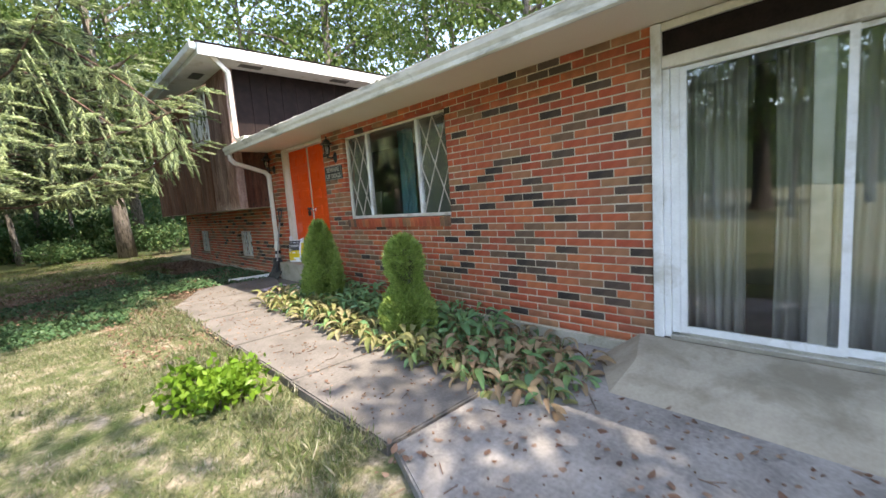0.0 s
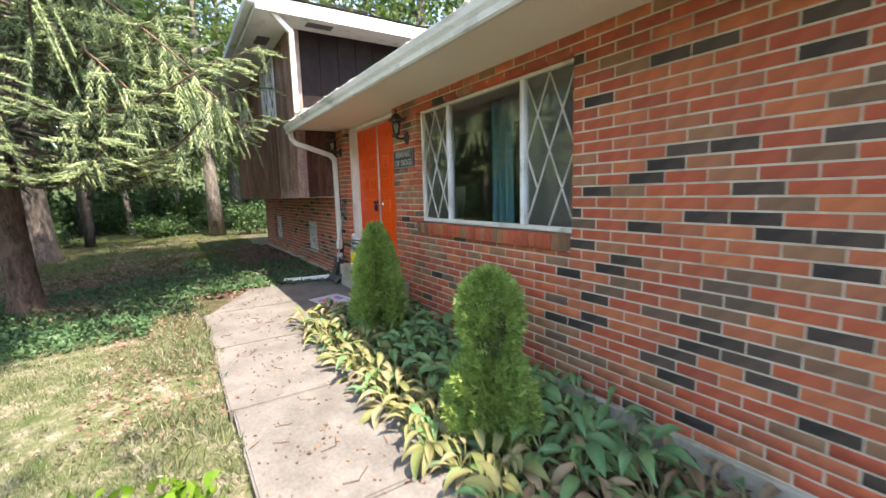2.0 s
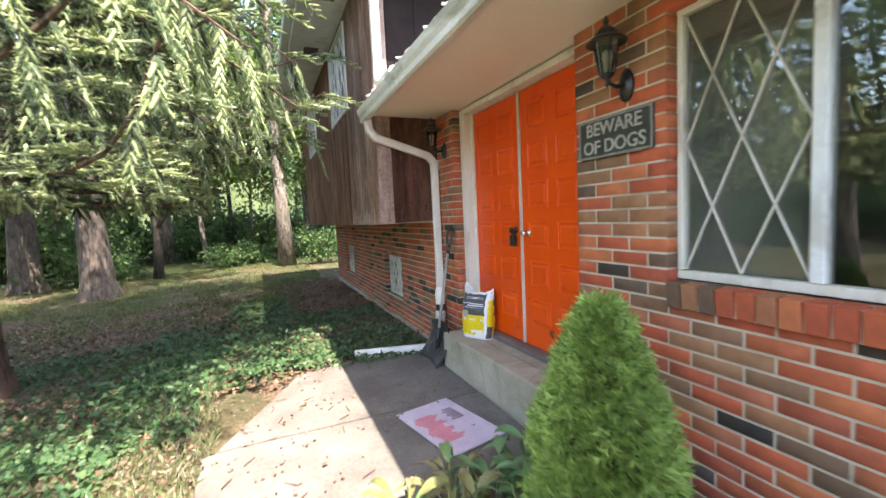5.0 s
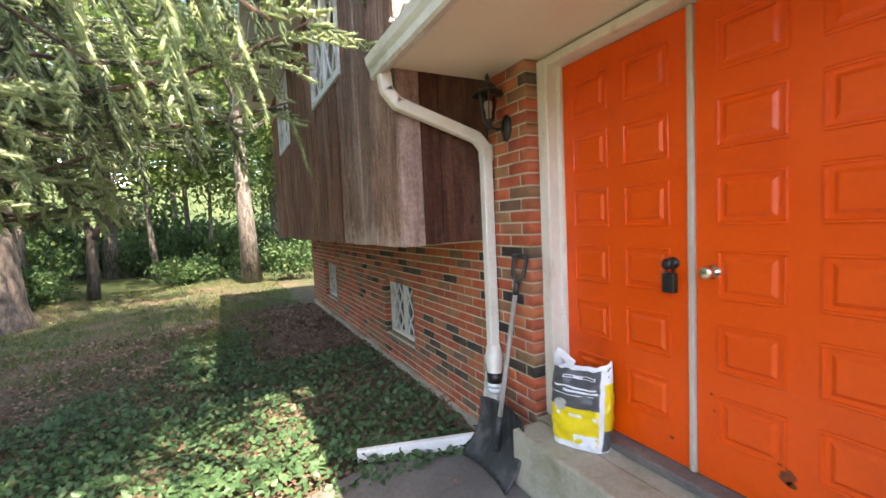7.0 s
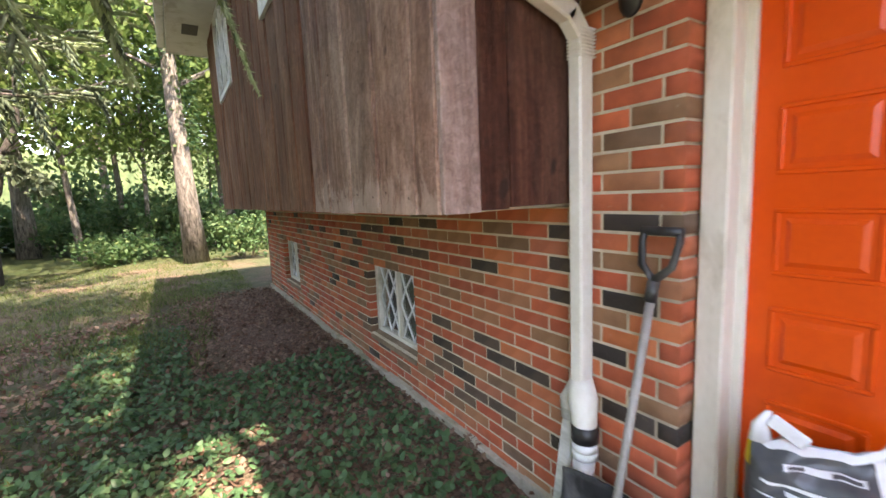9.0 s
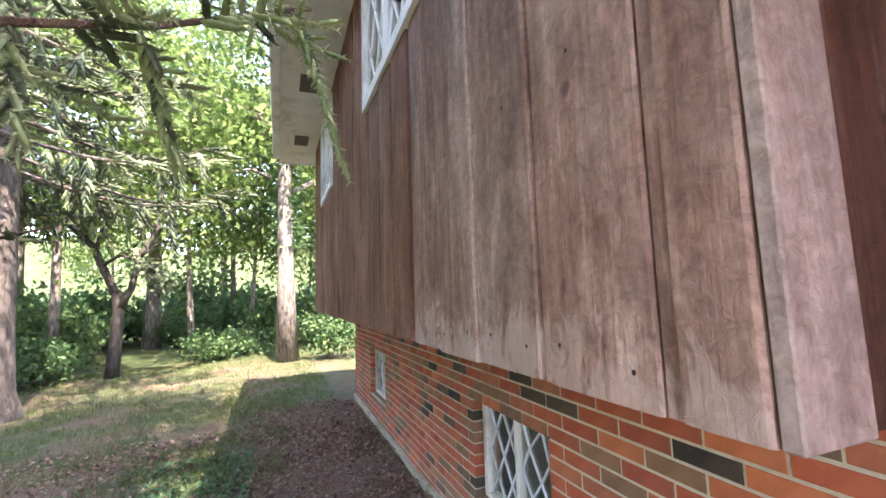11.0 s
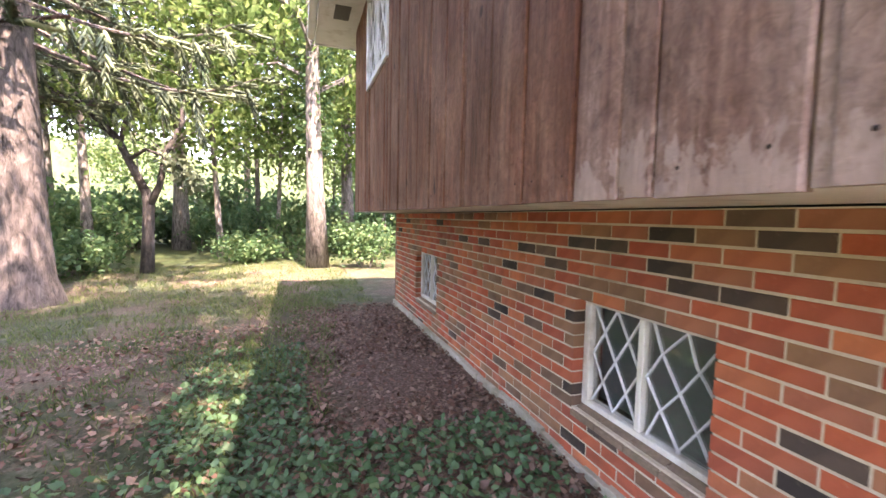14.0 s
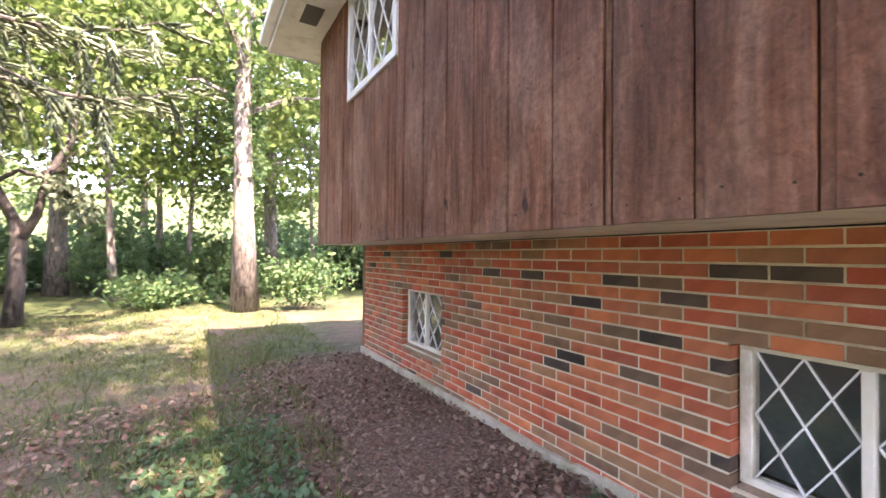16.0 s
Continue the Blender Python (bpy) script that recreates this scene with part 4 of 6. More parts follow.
for (x, y, wx, wy) in [(2.40, 14.3, 0.10, 0.2), (2.40, 12.5, 0.10, 0.2), (2.40, 10.7, 0.10, 0.2), (2.40, 8.9, 0.10, 0.2), (3.05, 7.88, 0.2, 0.09), (4.9, 7.88, 0.2, 0.09)]:
    v_ = part("soffit_vent", boxm(x - wx, x + wx, y - wy, y + wy, UPZ - 0.008, UPZ - 0.001, 0.002), VENT, up, "grey soffit vent")
    q = bmesh.new()
    for k in range(-3, 4):
        if wx < wy:
            box(q, x + k * wx / 4 - 0.004, x + k * wx / 4 + 0.004, y - wy * 0.9, y + wy * 0.9, UPZ - 0.014, UPZ - 0.009)
        else:
            box(q, x - wx * 0.9, x + wx * 0.9, y + k * wy / 4 - 0.004, y + k * wy / 4 + 0.004, UPZ - 0.014, UPZ - 0.009)
    part("louvre", q, VENT, v_)
ug = part("gutter", boxm(RX0 - 0.13, RX0 - 0.022, RY0 - 0.02, RY1 + 0.02, UPZ + 0.05, UPZ + 0.17, 0.02, 2), WHITE, up)


def downpipe(name, pts, label, size=0.04):
    d = thing(name, pts[-1], label, "downpipe")
    for i, (a, b_) in enumerate(zip(pts, pts[1:])):
        q = bmesh.new()
        a, b_ = Vector(a), Vector(b_)
        dd = (b_ - a).normalized() * 0.012
        obox(q, a - dd, b_ + dd, size * 1.55, size * 1.9, up=(1, 0, 0) if abs((b_ - a).normalized().x) < 0.7 else (0, 0, 1), bevel=0.007)
        part("pipe", q, PIPE, d)
    return d


downpipe("downspout", [(2.33, 7.72, 3.86), (2.58, 7.72, 3.62), (2.58, 7.72, 2.52), (2.56, 7.55, 2.44), (2.56, 7.2, 2.43)], "white downspout emptying onto the lower roof", 0.038)
ds = downpipe("downspout", [(2.56, 8.10, 2.26), (2.57, 8.10, 2.17), (2.63, 8.10, 2.10), (3.17, 8.10, 1.93), (3.235, 8.10, 1.86), (3.24, 8.10, 0.52)], "white downspout on the brick, taped at its foot", 0.038)
for k in range(9):
    q = bmesh.new()
    z = 1.885 - k * 0.012
    box(q, 3.198, 3.282, 8.066, 8.134, z - 0.003, z + 0.003, 0.002)
    part("elbow_rib", q, PIPE, ds)
q = bmesh.new()
tube(q, [(3.24, 8.10, 0.56), (3.235, 8.09, 0.48), (3.225, 8.075, 0.40), (3.222, 8.07, 0.33)], [0.045, 0.06, 0.05, 0.045], 14)
part("adapter", q, PIPE, ds, "crumpled white pipe adapter", True)
q = tube(bmesh.new(), [(3.25, 8.15, 0.53), (3.235, 8.165, 0.45), (3.225, 8.16, 0.37)], [0.02, 0.04, 0.03], 10, flat=(1, 0.6))
part("torn_flap", q, GUTTER, ds, "bent torn metal flap", True)
q = tube(bmesh.new(), [(3.223, 8.07, 0.385), (3.222, 8.07, 0.32)], 0.053, 16)
part("tape", q, BLACKMETAL, ds, "black tape wrap", True)
for z in (0.30, 0.265):
    q = tube(bmesh.new(), [(3.222, 8.07, z + 0.015), (3.222, 8.07, z - 0.015)], 0.051, 16)
    part("collar", q, WHITE, ds, smooth=True)
q = tube(bmesh.new(), [(3.222, 8.07, 0.25), (3.20, 8.08, 0.06), (3.17, 8.10, -0.1)], [0.043, 0.045, 0.05], 12)
part("drain_pipe", q, WHITE, ds, smooth=True)
q = obox(bmesh.new(), (3.235, 8.15, 0.42), (3.20, 8.20, -0.12), 0.06, 0.03, up=(1, 0, 0), bevel=0.006)
part("metal_strip", q, GUTTER, ds, "mossy bent metal strip")

# ---- rooms behind the openings ----
structure(part("floor_inside", boxm(W + 0.2, 9.0, -3.0, 8.15, -0.3, -0.07), plain("room_floor", (0.10, 0.075, 0.05), (0.16, 0.12, 0.085), 4, 40, 0.6, 0.1)), "dark wooden floor of the front rooms", "floor")
structure(part("ceiling_inside", boxm(W + 0.2, 9.0, -3.0, 8.148, 2.345, 2.36), INSIDE), "ceiling of the front rooms", "ceiling")
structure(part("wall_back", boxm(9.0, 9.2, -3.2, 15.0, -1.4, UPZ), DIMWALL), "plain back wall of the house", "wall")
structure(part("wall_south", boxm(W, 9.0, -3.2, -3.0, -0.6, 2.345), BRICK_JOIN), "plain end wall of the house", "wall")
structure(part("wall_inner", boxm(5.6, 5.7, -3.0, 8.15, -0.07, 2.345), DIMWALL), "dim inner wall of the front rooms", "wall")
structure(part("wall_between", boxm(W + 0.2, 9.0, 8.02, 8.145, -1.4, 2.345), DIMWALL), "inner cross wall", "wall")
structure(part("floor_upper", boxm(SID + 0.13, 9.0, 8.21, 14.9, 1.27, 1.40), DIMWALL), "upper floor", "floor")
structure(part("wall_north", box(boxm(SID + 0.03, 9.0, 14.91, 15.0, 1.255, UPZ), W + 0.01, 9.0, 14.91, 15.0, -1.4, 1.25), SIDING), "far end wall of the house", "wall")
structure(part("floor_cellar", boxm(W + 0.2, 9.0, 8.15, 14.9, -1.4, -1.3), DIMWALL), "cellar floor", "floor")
# a pale board and a small white thing on the sill inside the front window
b = obox(bmesh.new(), (3.60, 5.12, 0.86), (3.68, 5.14, 1.34), 0.22, 0.02, up=(1, 0, 0), bevel=0.003)
tagged(part("leaning_board", b, CURTAIN), "pale board leaning behind the front window", "board")
tagged(part("inner_sill", boxm(W + 0.11, W + 0.42, 3.1, 5.5, 0.80, 0.86, 0.005), INSIDE), "plain shelf inside the front window", "shelf")
q = lathe(bmesh.new(), [(0.05, 0), (0.055, 0.01), (0.05, 0.05), (0.06, 0.055), (0.05, 0.075)], (3.58, 4.38, 0.86), 14)
tagged(part("white_jar", q, WHITE, smooth=True), "small white jar on the inside sill", "jar")

# ---- lamps, sign, bag, shovel, mat ----
def wall_lamp(name, y, z):
    lamp = thing(name, (W, y, z), "black lantern wall lamp with clear glass on brick", "wall lamp", "lanterns by the front door")
    q = lathe(bmesh.new(), [(0.055, 0), (0.058, 0.008), (0.045, 0.016), (0.03, 0.03), (0.012, 0.035)], (0, 0, 0), 18)
    bmesh.ops.scale(q, vec=(1.45, 0.85, 1), verts=q.verts)
    bmesh.ops.transform(q, matrix=pose(W - 0.001, y, z, 0, -90, 0), verts=q.verts)
    part("backplate", q, BLACKMETAL, lamp, smooth=True)
    part("arm", tube(bmesh.new(), [(W - 0.03, y, z), (W - 0.075, y, z - 0.012), (W - 0.12, y, z + 0.0), (W - 0.135, y, z + 0.03)], [0.012, 0.010, 0.010, 0.014], 8), BLACKMETAL, lamp, smooth=True)
    cx, b0 = W - 0.135, z + 0.03
    part("finial", lathe(bmesh.new(), [(0.003, -0.05), (0.009, -0.04), (0.005, -0.028), (0.014, -0.01), (0.03, 0.0), (0.036, 0.012)], (cx, y, b0), 12), BLACKMETAL, lamp, smooth=True)
    part("glass", lathe(bmesh.new(), [(0.034, 0.014), (0.058, 0.165)], (cx, y, b0), 6), LAMPGLASS, lamp)
    for k in range(6):
        a = 2 * math.pi * k / 6
        part("cage_bar", tube(bmesh.new(), [(cx + 0.036 * math.cos(a), y + 0.036 * math.sin(a), b0 + 0.012), (cx + 0.061 * math.cos(a), y + 0.061 * math.sin(a), b0 + 0.167)], 0.0045, 5), BLACKMETAL, lamp)
    part("hood", lathe(bmesh.new(), [(0.062, 0.163), (0.098, 0.158), (0.092, 0.170), (0.060, 0.190), (0.048, 0.215), (0.028, 0.235), (0.012, 0.243), (0.012, 0.255), (0.017, 0.262), (0.010, 0.275), (0.003, 0.29)], (cx, y, b0), 12), BLACKMETAL, lamp)
    part("bulb", lathe(bmesh.new(), [(0.010, 0.02), (0.012, 0.06), (0.02, 0.09), (0.017, 0.115), (0.004, 0.125)], (cx, y, b0), 10), CREAM, lamp, smooth=True)


wall_lamp("wall_lamp", 5.64, 1.92)
wall_lamp("wall_lamp", 7.93, 1.96)

sign = thing("sign", (W, 5.71, 1.69), "dark cast plaque with raised lettering on brick", "sign")
part("plate", boxm(W - 0.018, W - 0.001, 5.475, 5.972, 1.585, 1.795, 0.004), plain("dark_plaque", (0.03, 0.035, 0.03), (0.06, 0.062, 0.055), 12, 80, 0.5, 0.3), sign)
part("rim", wall_body(bmesh.new(), W - 0.023, W - 0.0185, 5.475, 5.972, 1.585, 1.795, [(5.487, 5.960, 1.597, 1.783)]), plain("plaque_rim", (0.16, 0.16, 0.14), (0.26, 0.25, 0.22), 20, 80, 0.5, 0.2), sign)
LETTER = plain("letter_paint", (0.30, 0.29, 0.25), (0.44, 0.42, 0.36), 20, 90, 0.6, 0.2)


def lettering(text, x, y, z, size, mat, parent, rz=-90, rx=90):
    cu = bpy.data.curves.new("text", "FONT")
    cu.body, cu.size, cu.extrude, cu.align_x, cu.align_y = text, size, 0.003, "CENTER", "CENTER"
    cu.offset = 0.0012
    tmp = bpy.data.objects.new("text", cu)
    scene.collection.objects.link(tmp)
    bpy.context.view_layer.update()
    me = bpy.data.meshes.new_from_object(tmp.evaluated_get(bpy.context.evaluated_depsgraph_get()))
    bpy.data.objects.remove(tmp)
    me.transform(Matrix.Translation(Vector((x, y, z)) - base_of(parent)) @ pose(0, 0, 0, rx, 0, rz))
    me.materials.append(mat)
    ob = new("lettering", me)
    ob.parent = parent
    return ob


lettering("BEWARE", W - 0.021, 5.724, 1.736, 0.098, LETTER, sign)
lettering("OF DOGS", W - 0.021, 5.724, 1.640, 0.098, LETTER, sign)


def salt_bag():
    at = (3.29, 7.37, 0.19)
    bag = thing("salt_bag", at, "upright yellow and grey plastic bag of ice melt on the step", "bag")
    YEL = plain("yellow_plastic", (0.72, 0.53, 0.01), (0.82, 0.64, 0.03), 6, 40, 0.32, 0.2)
    GRY = plain("grey_plastic", (0.055, 0.058, 0.068), (0.09, 0.092, 0.10), 6, 40, 0.32, 0.2)
    WHT = plain("white_plastic", (0.70, 0.71, 0.74), (0.82, 0.83, 0.86), 6, 40, 0.3, 0.2)
    h, w, d = 0.425, 0.152, 0.078

    def point(u, v):
        """u around 0..1, v up 0..1"""
        a = 2 * math.pi * u
        pinch = 1 - 0.9 * max(0, (v - 0.72) / 0.28) ** 1.5
        belly = (0.78 + 0.35 * math.sin(math.pi * min(1, v * 0.95 + 0.12))) * pinch
        wid = w * (0.93 + 0.10 * math.sin(math.pi * v) + 0.04 * v)
        c, s = math.cos(a), math.sin(a)
        px = math.copysign(abs(c) ** 0.6, c) * wid
        py = math.copysign(abs(s) ** 0.8, s) * d * belly
        wr = 0.014 * (0.5 + v) * noise.noise((px * 18, py * 18, v * 7)) + 0.006 * noise.noise((px * 45, py * 45, v * 20))
        return Vector((px * (1 + wr), py + wr * 1.5, v * h * (1 + (0.09 * (px / wid) ** 4 - 0.03 + 0.02 * px / wid + 0.05 * noise.noise((px * 22, 3.1, 0))) * v ** 4)))

    nu, nv = 56, 40
    m = pose(at[0], at[1], at[2], 0, 0, -62) @ pose(0, 0, 0, -5, 0, 0)
    verts = [[m @ point(i / nu, j / nv) for i in range(nu)] for j in range(nv + 1)]

    def shell(name, rows, cols, mat, label="", off=0.0):
        b = bmesh.new()
        idx = {}

        def vert(i, j):
            k = (i % nu, j)
            if k not in idx:
                p = verts[j][i % nu]
                if off:
                    c = m @ Vector((0, 0, (j / nv) * h))
                    p = p + (p - c).normalized() * off
                idx[k] = b.verts.new(p)
            return idx[k]
        for j in rows:
            for i in cols(j) if callable(cols) else cols:
                b.faces.new((vert(i, j), vert(i + 1, j), vert(i + 1, j + 1), vert(i, j + 1)))
        return part(name, b, mat, bag, label, True)

    shell("yellow_band", range(3, 20), range(nu), YEL)
    shell("grey_top", range(20, 38), range(nu), GRY)
    shell("white_foot", range(0, 3), range(nu), WHT)
    shell("white_seam", range(38, nv), range(nu), WHT)
    shell("white_edge", range(2, 38), range(47, 49), WHT, off=0.002)
    shell("yellow_side", range(11, 32), range(49, 56), YEL, off=0.0015)
    shell("white_shoulder", range(32, 38), range(49, 56), WHT, off=0.0015)
    shell("dark_corner", range(1, 11), range(49, 56), GRY, off=0.0015)
    shell("yellow_shoulder", range(31, 38), range(27, 31), YEL, off=0.0015)
    # torn ear at the top corner
    b = tube(bmesh.new(), [m @ Vector((-0.125, 0, 0.40)), m @ Vector((-0.128, -0.01, 0.455)), m @ Vector((-0.112, -0.02, 0.495))], [0.03, 0.022, 0.012], 8, flat=(1, 0.45))
    part("torn_corner", b, WHT, bag, smooth=True)
    b = obox(bmesh.new(), m @ Vector((-0.11, -0.02, 0.475)), m @ Vector((-0.03, -0.035, 0.425)), 0.012, 0.04, bevel=0.004)
    part("torn_flap", b, WHT, bag)
    # carrying grip, printed lines and round emblem on the broad face

    def patch(u0, u1, v0, v1, mat, name, o=0.004):
        b = bmesh.new()
        n = 8
        g = []
        for jj in (v0, (v0 + v1) / 2, v1):
            row = []
            for i in range(n + 1):
                u = (u0 + (u1 - u0) * i / n)
                p, c = m @ point(u, jj), m @ Vector((0, 0, jj * h))
                nrm = (m.to_3x3() @ Vector((0, -1, 0)))
                row.append(b.verts.new(p + nrm * o))
            g.append(row)
        for r0, r1 in zip(g, g[1:]):
            for i in range(n):
                b.faces.new((r0[i], r0[i + 1], r1[i + 1], r1[i]))
        part(name, b, mat, bag, smooth=True)
    patch(0.69, 0.81, 0.845, 0.88, WHT, "grip")
    patch(0.70, 0.745, 0.853, 0.872, GRY, "grip_hole", 0.006)
    patch(0.755, 0.80, 0.853, 0.872, GRY, "grip_hole", 0.006)
    patch(0.62, 0.82, 0.735, 0.755, WHT, "printed_bar")
    patch(0.70, 0.83, 0.69, 0.712, WHT, "printed_bar")
    patch(0.60, 0.80, 0.655, 0.663, WHT, "printed_bar")
    for uu in (0.675, 0.745, 0.815):
        patch(uu - 0.014, uu + 0.014, 0.385, 0.43, WHT, "printed_spot")
    b = bmesh.new()
    c = m @ (point(0.69, 0.52) + Vector((0, -0.006, 0)))
    ring = [b.verts.new(c + (m.to_3x3() @ Vector((0.034 * math.cos(t), -0.001, 0.032 * math.sin(t))))) for t in (2 * math.pi * i / 20 for i in range(20))]
    b.faces.new(ring)
    part("emblem", b, CURTAIN, bag)
    patch(0.745, 0.835, 0.06, 0.19, WHT, "white_panel", 0.003)


salt_bag()


def shovel():
    foot = Vector((2.985, 7.86, -0.105))
    sh = thing("snow_shovel", foot, "black snow shovel with grey shaft leaning on the brick", "shovel")
    BLK = plain("black_plastic", (0.014, 0.015, 0.017), (0.035, 0.036, 0.04), 8, 60, 0.45, 0.3, stain=(0.11, 0.11, 0.11), stain_scale=5)
    # blade: curved sheet with ribs and thickness
    nu, nv = 24, 12
    b = bmesh.new()
    g = []
    for j in range(nv + 1):
        v = j / nv
        row = []
        for i in range(nu + 1):
            u = i / nu * 2 - 1
            y = u * (0.245 - 0.02 * v)
            rib = 0.006 * abs(math.sin(u * 3.5 * math.pi))
            x = 0.15 * v ** 0.8 + 0.05 * math.sin(math.pi * v) - 0.03 * (u * u) + rib
            z = 0.37 * v - 0.02 * u * u
            row.append(b.verts.new(foot + Vector((x, y + 0.05 * v * 0, z))))
        g.append(row)
    for r0, r1 in zip(g, g[1:]):
        for i in range(nu):
            b.faces.new((r0[i], r0[i + 1], r1[i + 1], r1[i]))
    ob = part("blade", b, BLK, sh, "scratched black ribbed blade", True)
    so = ob.modifiers.new("thick", "SOLIDIFY")
    so.thickness = 0.006
    a, t = foot + Vector((0.10, -0.005, 0.20)), Vector((3.215, 7.80, 0.96))
    part("shaft", tube(bmesh.new(), [a, (a + t) / 2, t], 0.0145, 12), plain("grey_shaft", (0.30, 0.28, 0.26), (0.42, 0.40, 0.38), 9, 60, 0.45, 0.15), sh, "faded grey shaft", True)
    part("socket", tube(bmesh.new(), [a + Vector((-0.02, 0, -0.1)), a + (t - a) * 0.12], [0.026, 0.019], 12), BLK, sh, smooth=True)
    d = (t - a).normalized()
    q = bmesh.new()
    tube(q, [t - d * 0.02, t + d * 0.05], 0.02, 12)
    c = t + d * 0.05
    tube(q, [c, c + d * 0.05 + Vector((0, 0.05, 0)), c + d * 0.13 + Vector((0, 0.062, 0)), c + d * 0.165 + Vector((0, 0.058, 0))], [0.014, 0.013, 0.012, 0.014], 10)
    tube(q, [c, c + d * 0.05 - Vector((0, 0.05, 0)), c + d * 0.13 - Vector((0, 0.062, 0)), c + d * 0.165 - Vector((0, 0.058, 0))], [0.014, 0.013, 0.012, 0.014], 10)
    tube(q, [c + d * 0.163 + Vector((0, 0.066, 0)), c + d * 0.163 - Vector((0, 0.066, 0))], 0.015, 10)
    part("grip", q, BLK, sh, "black D-shaped grip", True)


shovel()

# flat printed sheet on the walk
mz = level(2.5, 6.7) + 0.034
mat_sheet = thing("door_mat", (2.55, 6.6, mz), "thin pale lilac printed mat on the concrete walk", "mat")
LILAC = plain("lilac_print", (0.42, 0.38, 0.50), (0.58, 0.52, 0.62), 5, 60, 0.6, 0.1)
PINK = plain("pink_print", (0.50, 0.14, 0.18), (0.60, 0.22, 0.26), 7, 60, 0.6, 0.1)
INK = plain("dark_print", (0.06, 0.06, 0.08), (0.12, 0.11, 0.13), 9, 60, 0.6, 0.1)
R_ = pose(2.62, 6.58, mz, 0, 0, 12)


def flat(bm, x0, x1, y0, y1, z0, z1):
    t = boxm(x0, x1, y0, y1, z0, z1)
    bmesh.ops.transform(t, matrix=R_, verts=t.verts)
    me = bpy.data.meshes.new("tmp")
    t.to_mesh(me)
    t.free()
    bm.from_mesh(me)
    bpy.data.meshes.remove(me)
    return bm


part("sheet", flat(bmesh.new(), -0.22, 0.22, -0.34, 0.34, 0, 0.008), LILAC, mat_sheet)
q = bmesh.new()
rng = random.Random(2)
for k in range(14):
    y = -0.2 + 0.028 * k
    flat(q, -0.17 + 0.02 * math.sin(k), -0.02 + 0.03 * math.sin(k * 1.7), y, y + 0.022, 0.008, 0.0095)
part("print", q, PINK, mat_sheet, "faded pink print")
q = bmesh.new()
for k in range(6):
    flat(q, 0.05 + 0.02 * (k % 2), 0.15, 0.02 + k * 0.03, 0.035 + k * 0.03, 0.008, 0.0095)
part("print", q, INK, mat_sheet, "small dark print")

# white edging pipe on the ground beyond the walk
tagged(part("edging_board", obox(bmesh.new(), (2.36, 8.44, level(2.4, 8.4) + 0.03), (3.16, 8.17, level(3.1, 8.2) + 0.05), 0.05, 0.085, bevel=0.006), WHITE), "white plastic downpipe extension lying on the ground", "drain pipe")


# ---- plants ----
def frames_along(p, d, roll):
    """Rotation matrices (n, 3, 3) whose z follows d."""
    d = d / np.linalg.norm(d, axis=1, keepdims=True)
    ref = np.tile(np.array([0.13, 0.21, 0.97]), (len(d), 1))
    ref[np.abs((d * ref).sum(1)) > 0.93] = (1, 0, 0)
    u = np.cross(ref, d)
    u /= np.linalg.norm(u, axis=1, keepdims=True)
    v = np.cross(d, u)
    c, s = np.cos(roll)[:, None], np.sin(roll)[:, None]
    return np.stack([u * c + v * s, -u * s + v * c, d], axis=2)


def scatter(tv, tf, p, rot, size):
    """Copies of a template (tv, tf) at p, turned by rot, scaled by size, as one array pair."""
    size = np.asarray(size)
    size = size[:, None, None] if size.ndim == 1 else size[:, None, :]
    v = np.einsum("nij,nkj->nki", rot, tv[None] * size) + p[:, None, :]
    f = tf[None] + (np.arange(len(p)) * len(tv))[:, None, None]
    return v.reshape(-1, 3), f.reshape(-1, tf.shape[1])


def join(lists):
    vs, fs, o = [], [], 0
    for v, f in lists:
        vs.append(v)
        fs.append(f + o)
        o += len(v)
    return np.concatenate(vs), np.concatenate(fs)


NP = np.random.RandomState
# a leaf: folded diamond; length along z, face along y
LEAF_V = np.array([(0, 0, 0), (0.30, 0.07, 0.45), (0, 0, 1.0), (-0.30, 0.07, 0.45)], float)
LEAF_F = np.array([(0, 1, 2), (0, 2, 3)])


def twig_template(rng, rows=6, sides=4):
    """A spruce twig: a slim tapering finger set all round with forward needles, 1 long along z."""
    vs, fs = [(0, 0, 0)], []
    for t, r in ((0.15, 0.11), (0.75, 0.095)):
        vs += [(r * math.cos(2.0944 * k), r * math.sin(2.0944 * k), t) for k in range(3)]
    vs.append((0, 0, 1.0))
    for k in range(3):
        n = (k + 1) % 3
        fs += [(0, 1 + n, 1 + k), (1 + k, 1 + n, 4 + n), (1 + k, 4 + n, 4 + k), (4 + k, 4 + n, 7)]
    for j in range(rows):
        for k in range(sides):
            t = (j + rng.uniform(0.0, 0.9)) / rows * 0.97
            a = 2 * math.pi * (k + 0.5 * (j % 2)) / sides + rng.uniform(-0.35, 0.35)
            out, tan = np.array((math.cos(a), math.sin(a), 0)), np.array((-math.sin(a), math.cos(a), 0))
            ln = rng.uniform(0.22, 0.32) * (1.08 - 0.4 * t)
            m = tan * 0.036 if (j + k) % 2 else np.array((0, 0, 0.036))
            o = len(vs)
            vs += [tuple(m + (0, 0, t)), tuple(-m + (0, 0, t)), tuple(out * ln + np.array((0, 0, t + 0.17)))]
            fs.append((o, o + 1, o + 2))
    return np.array(vs, float), np.array(fs)


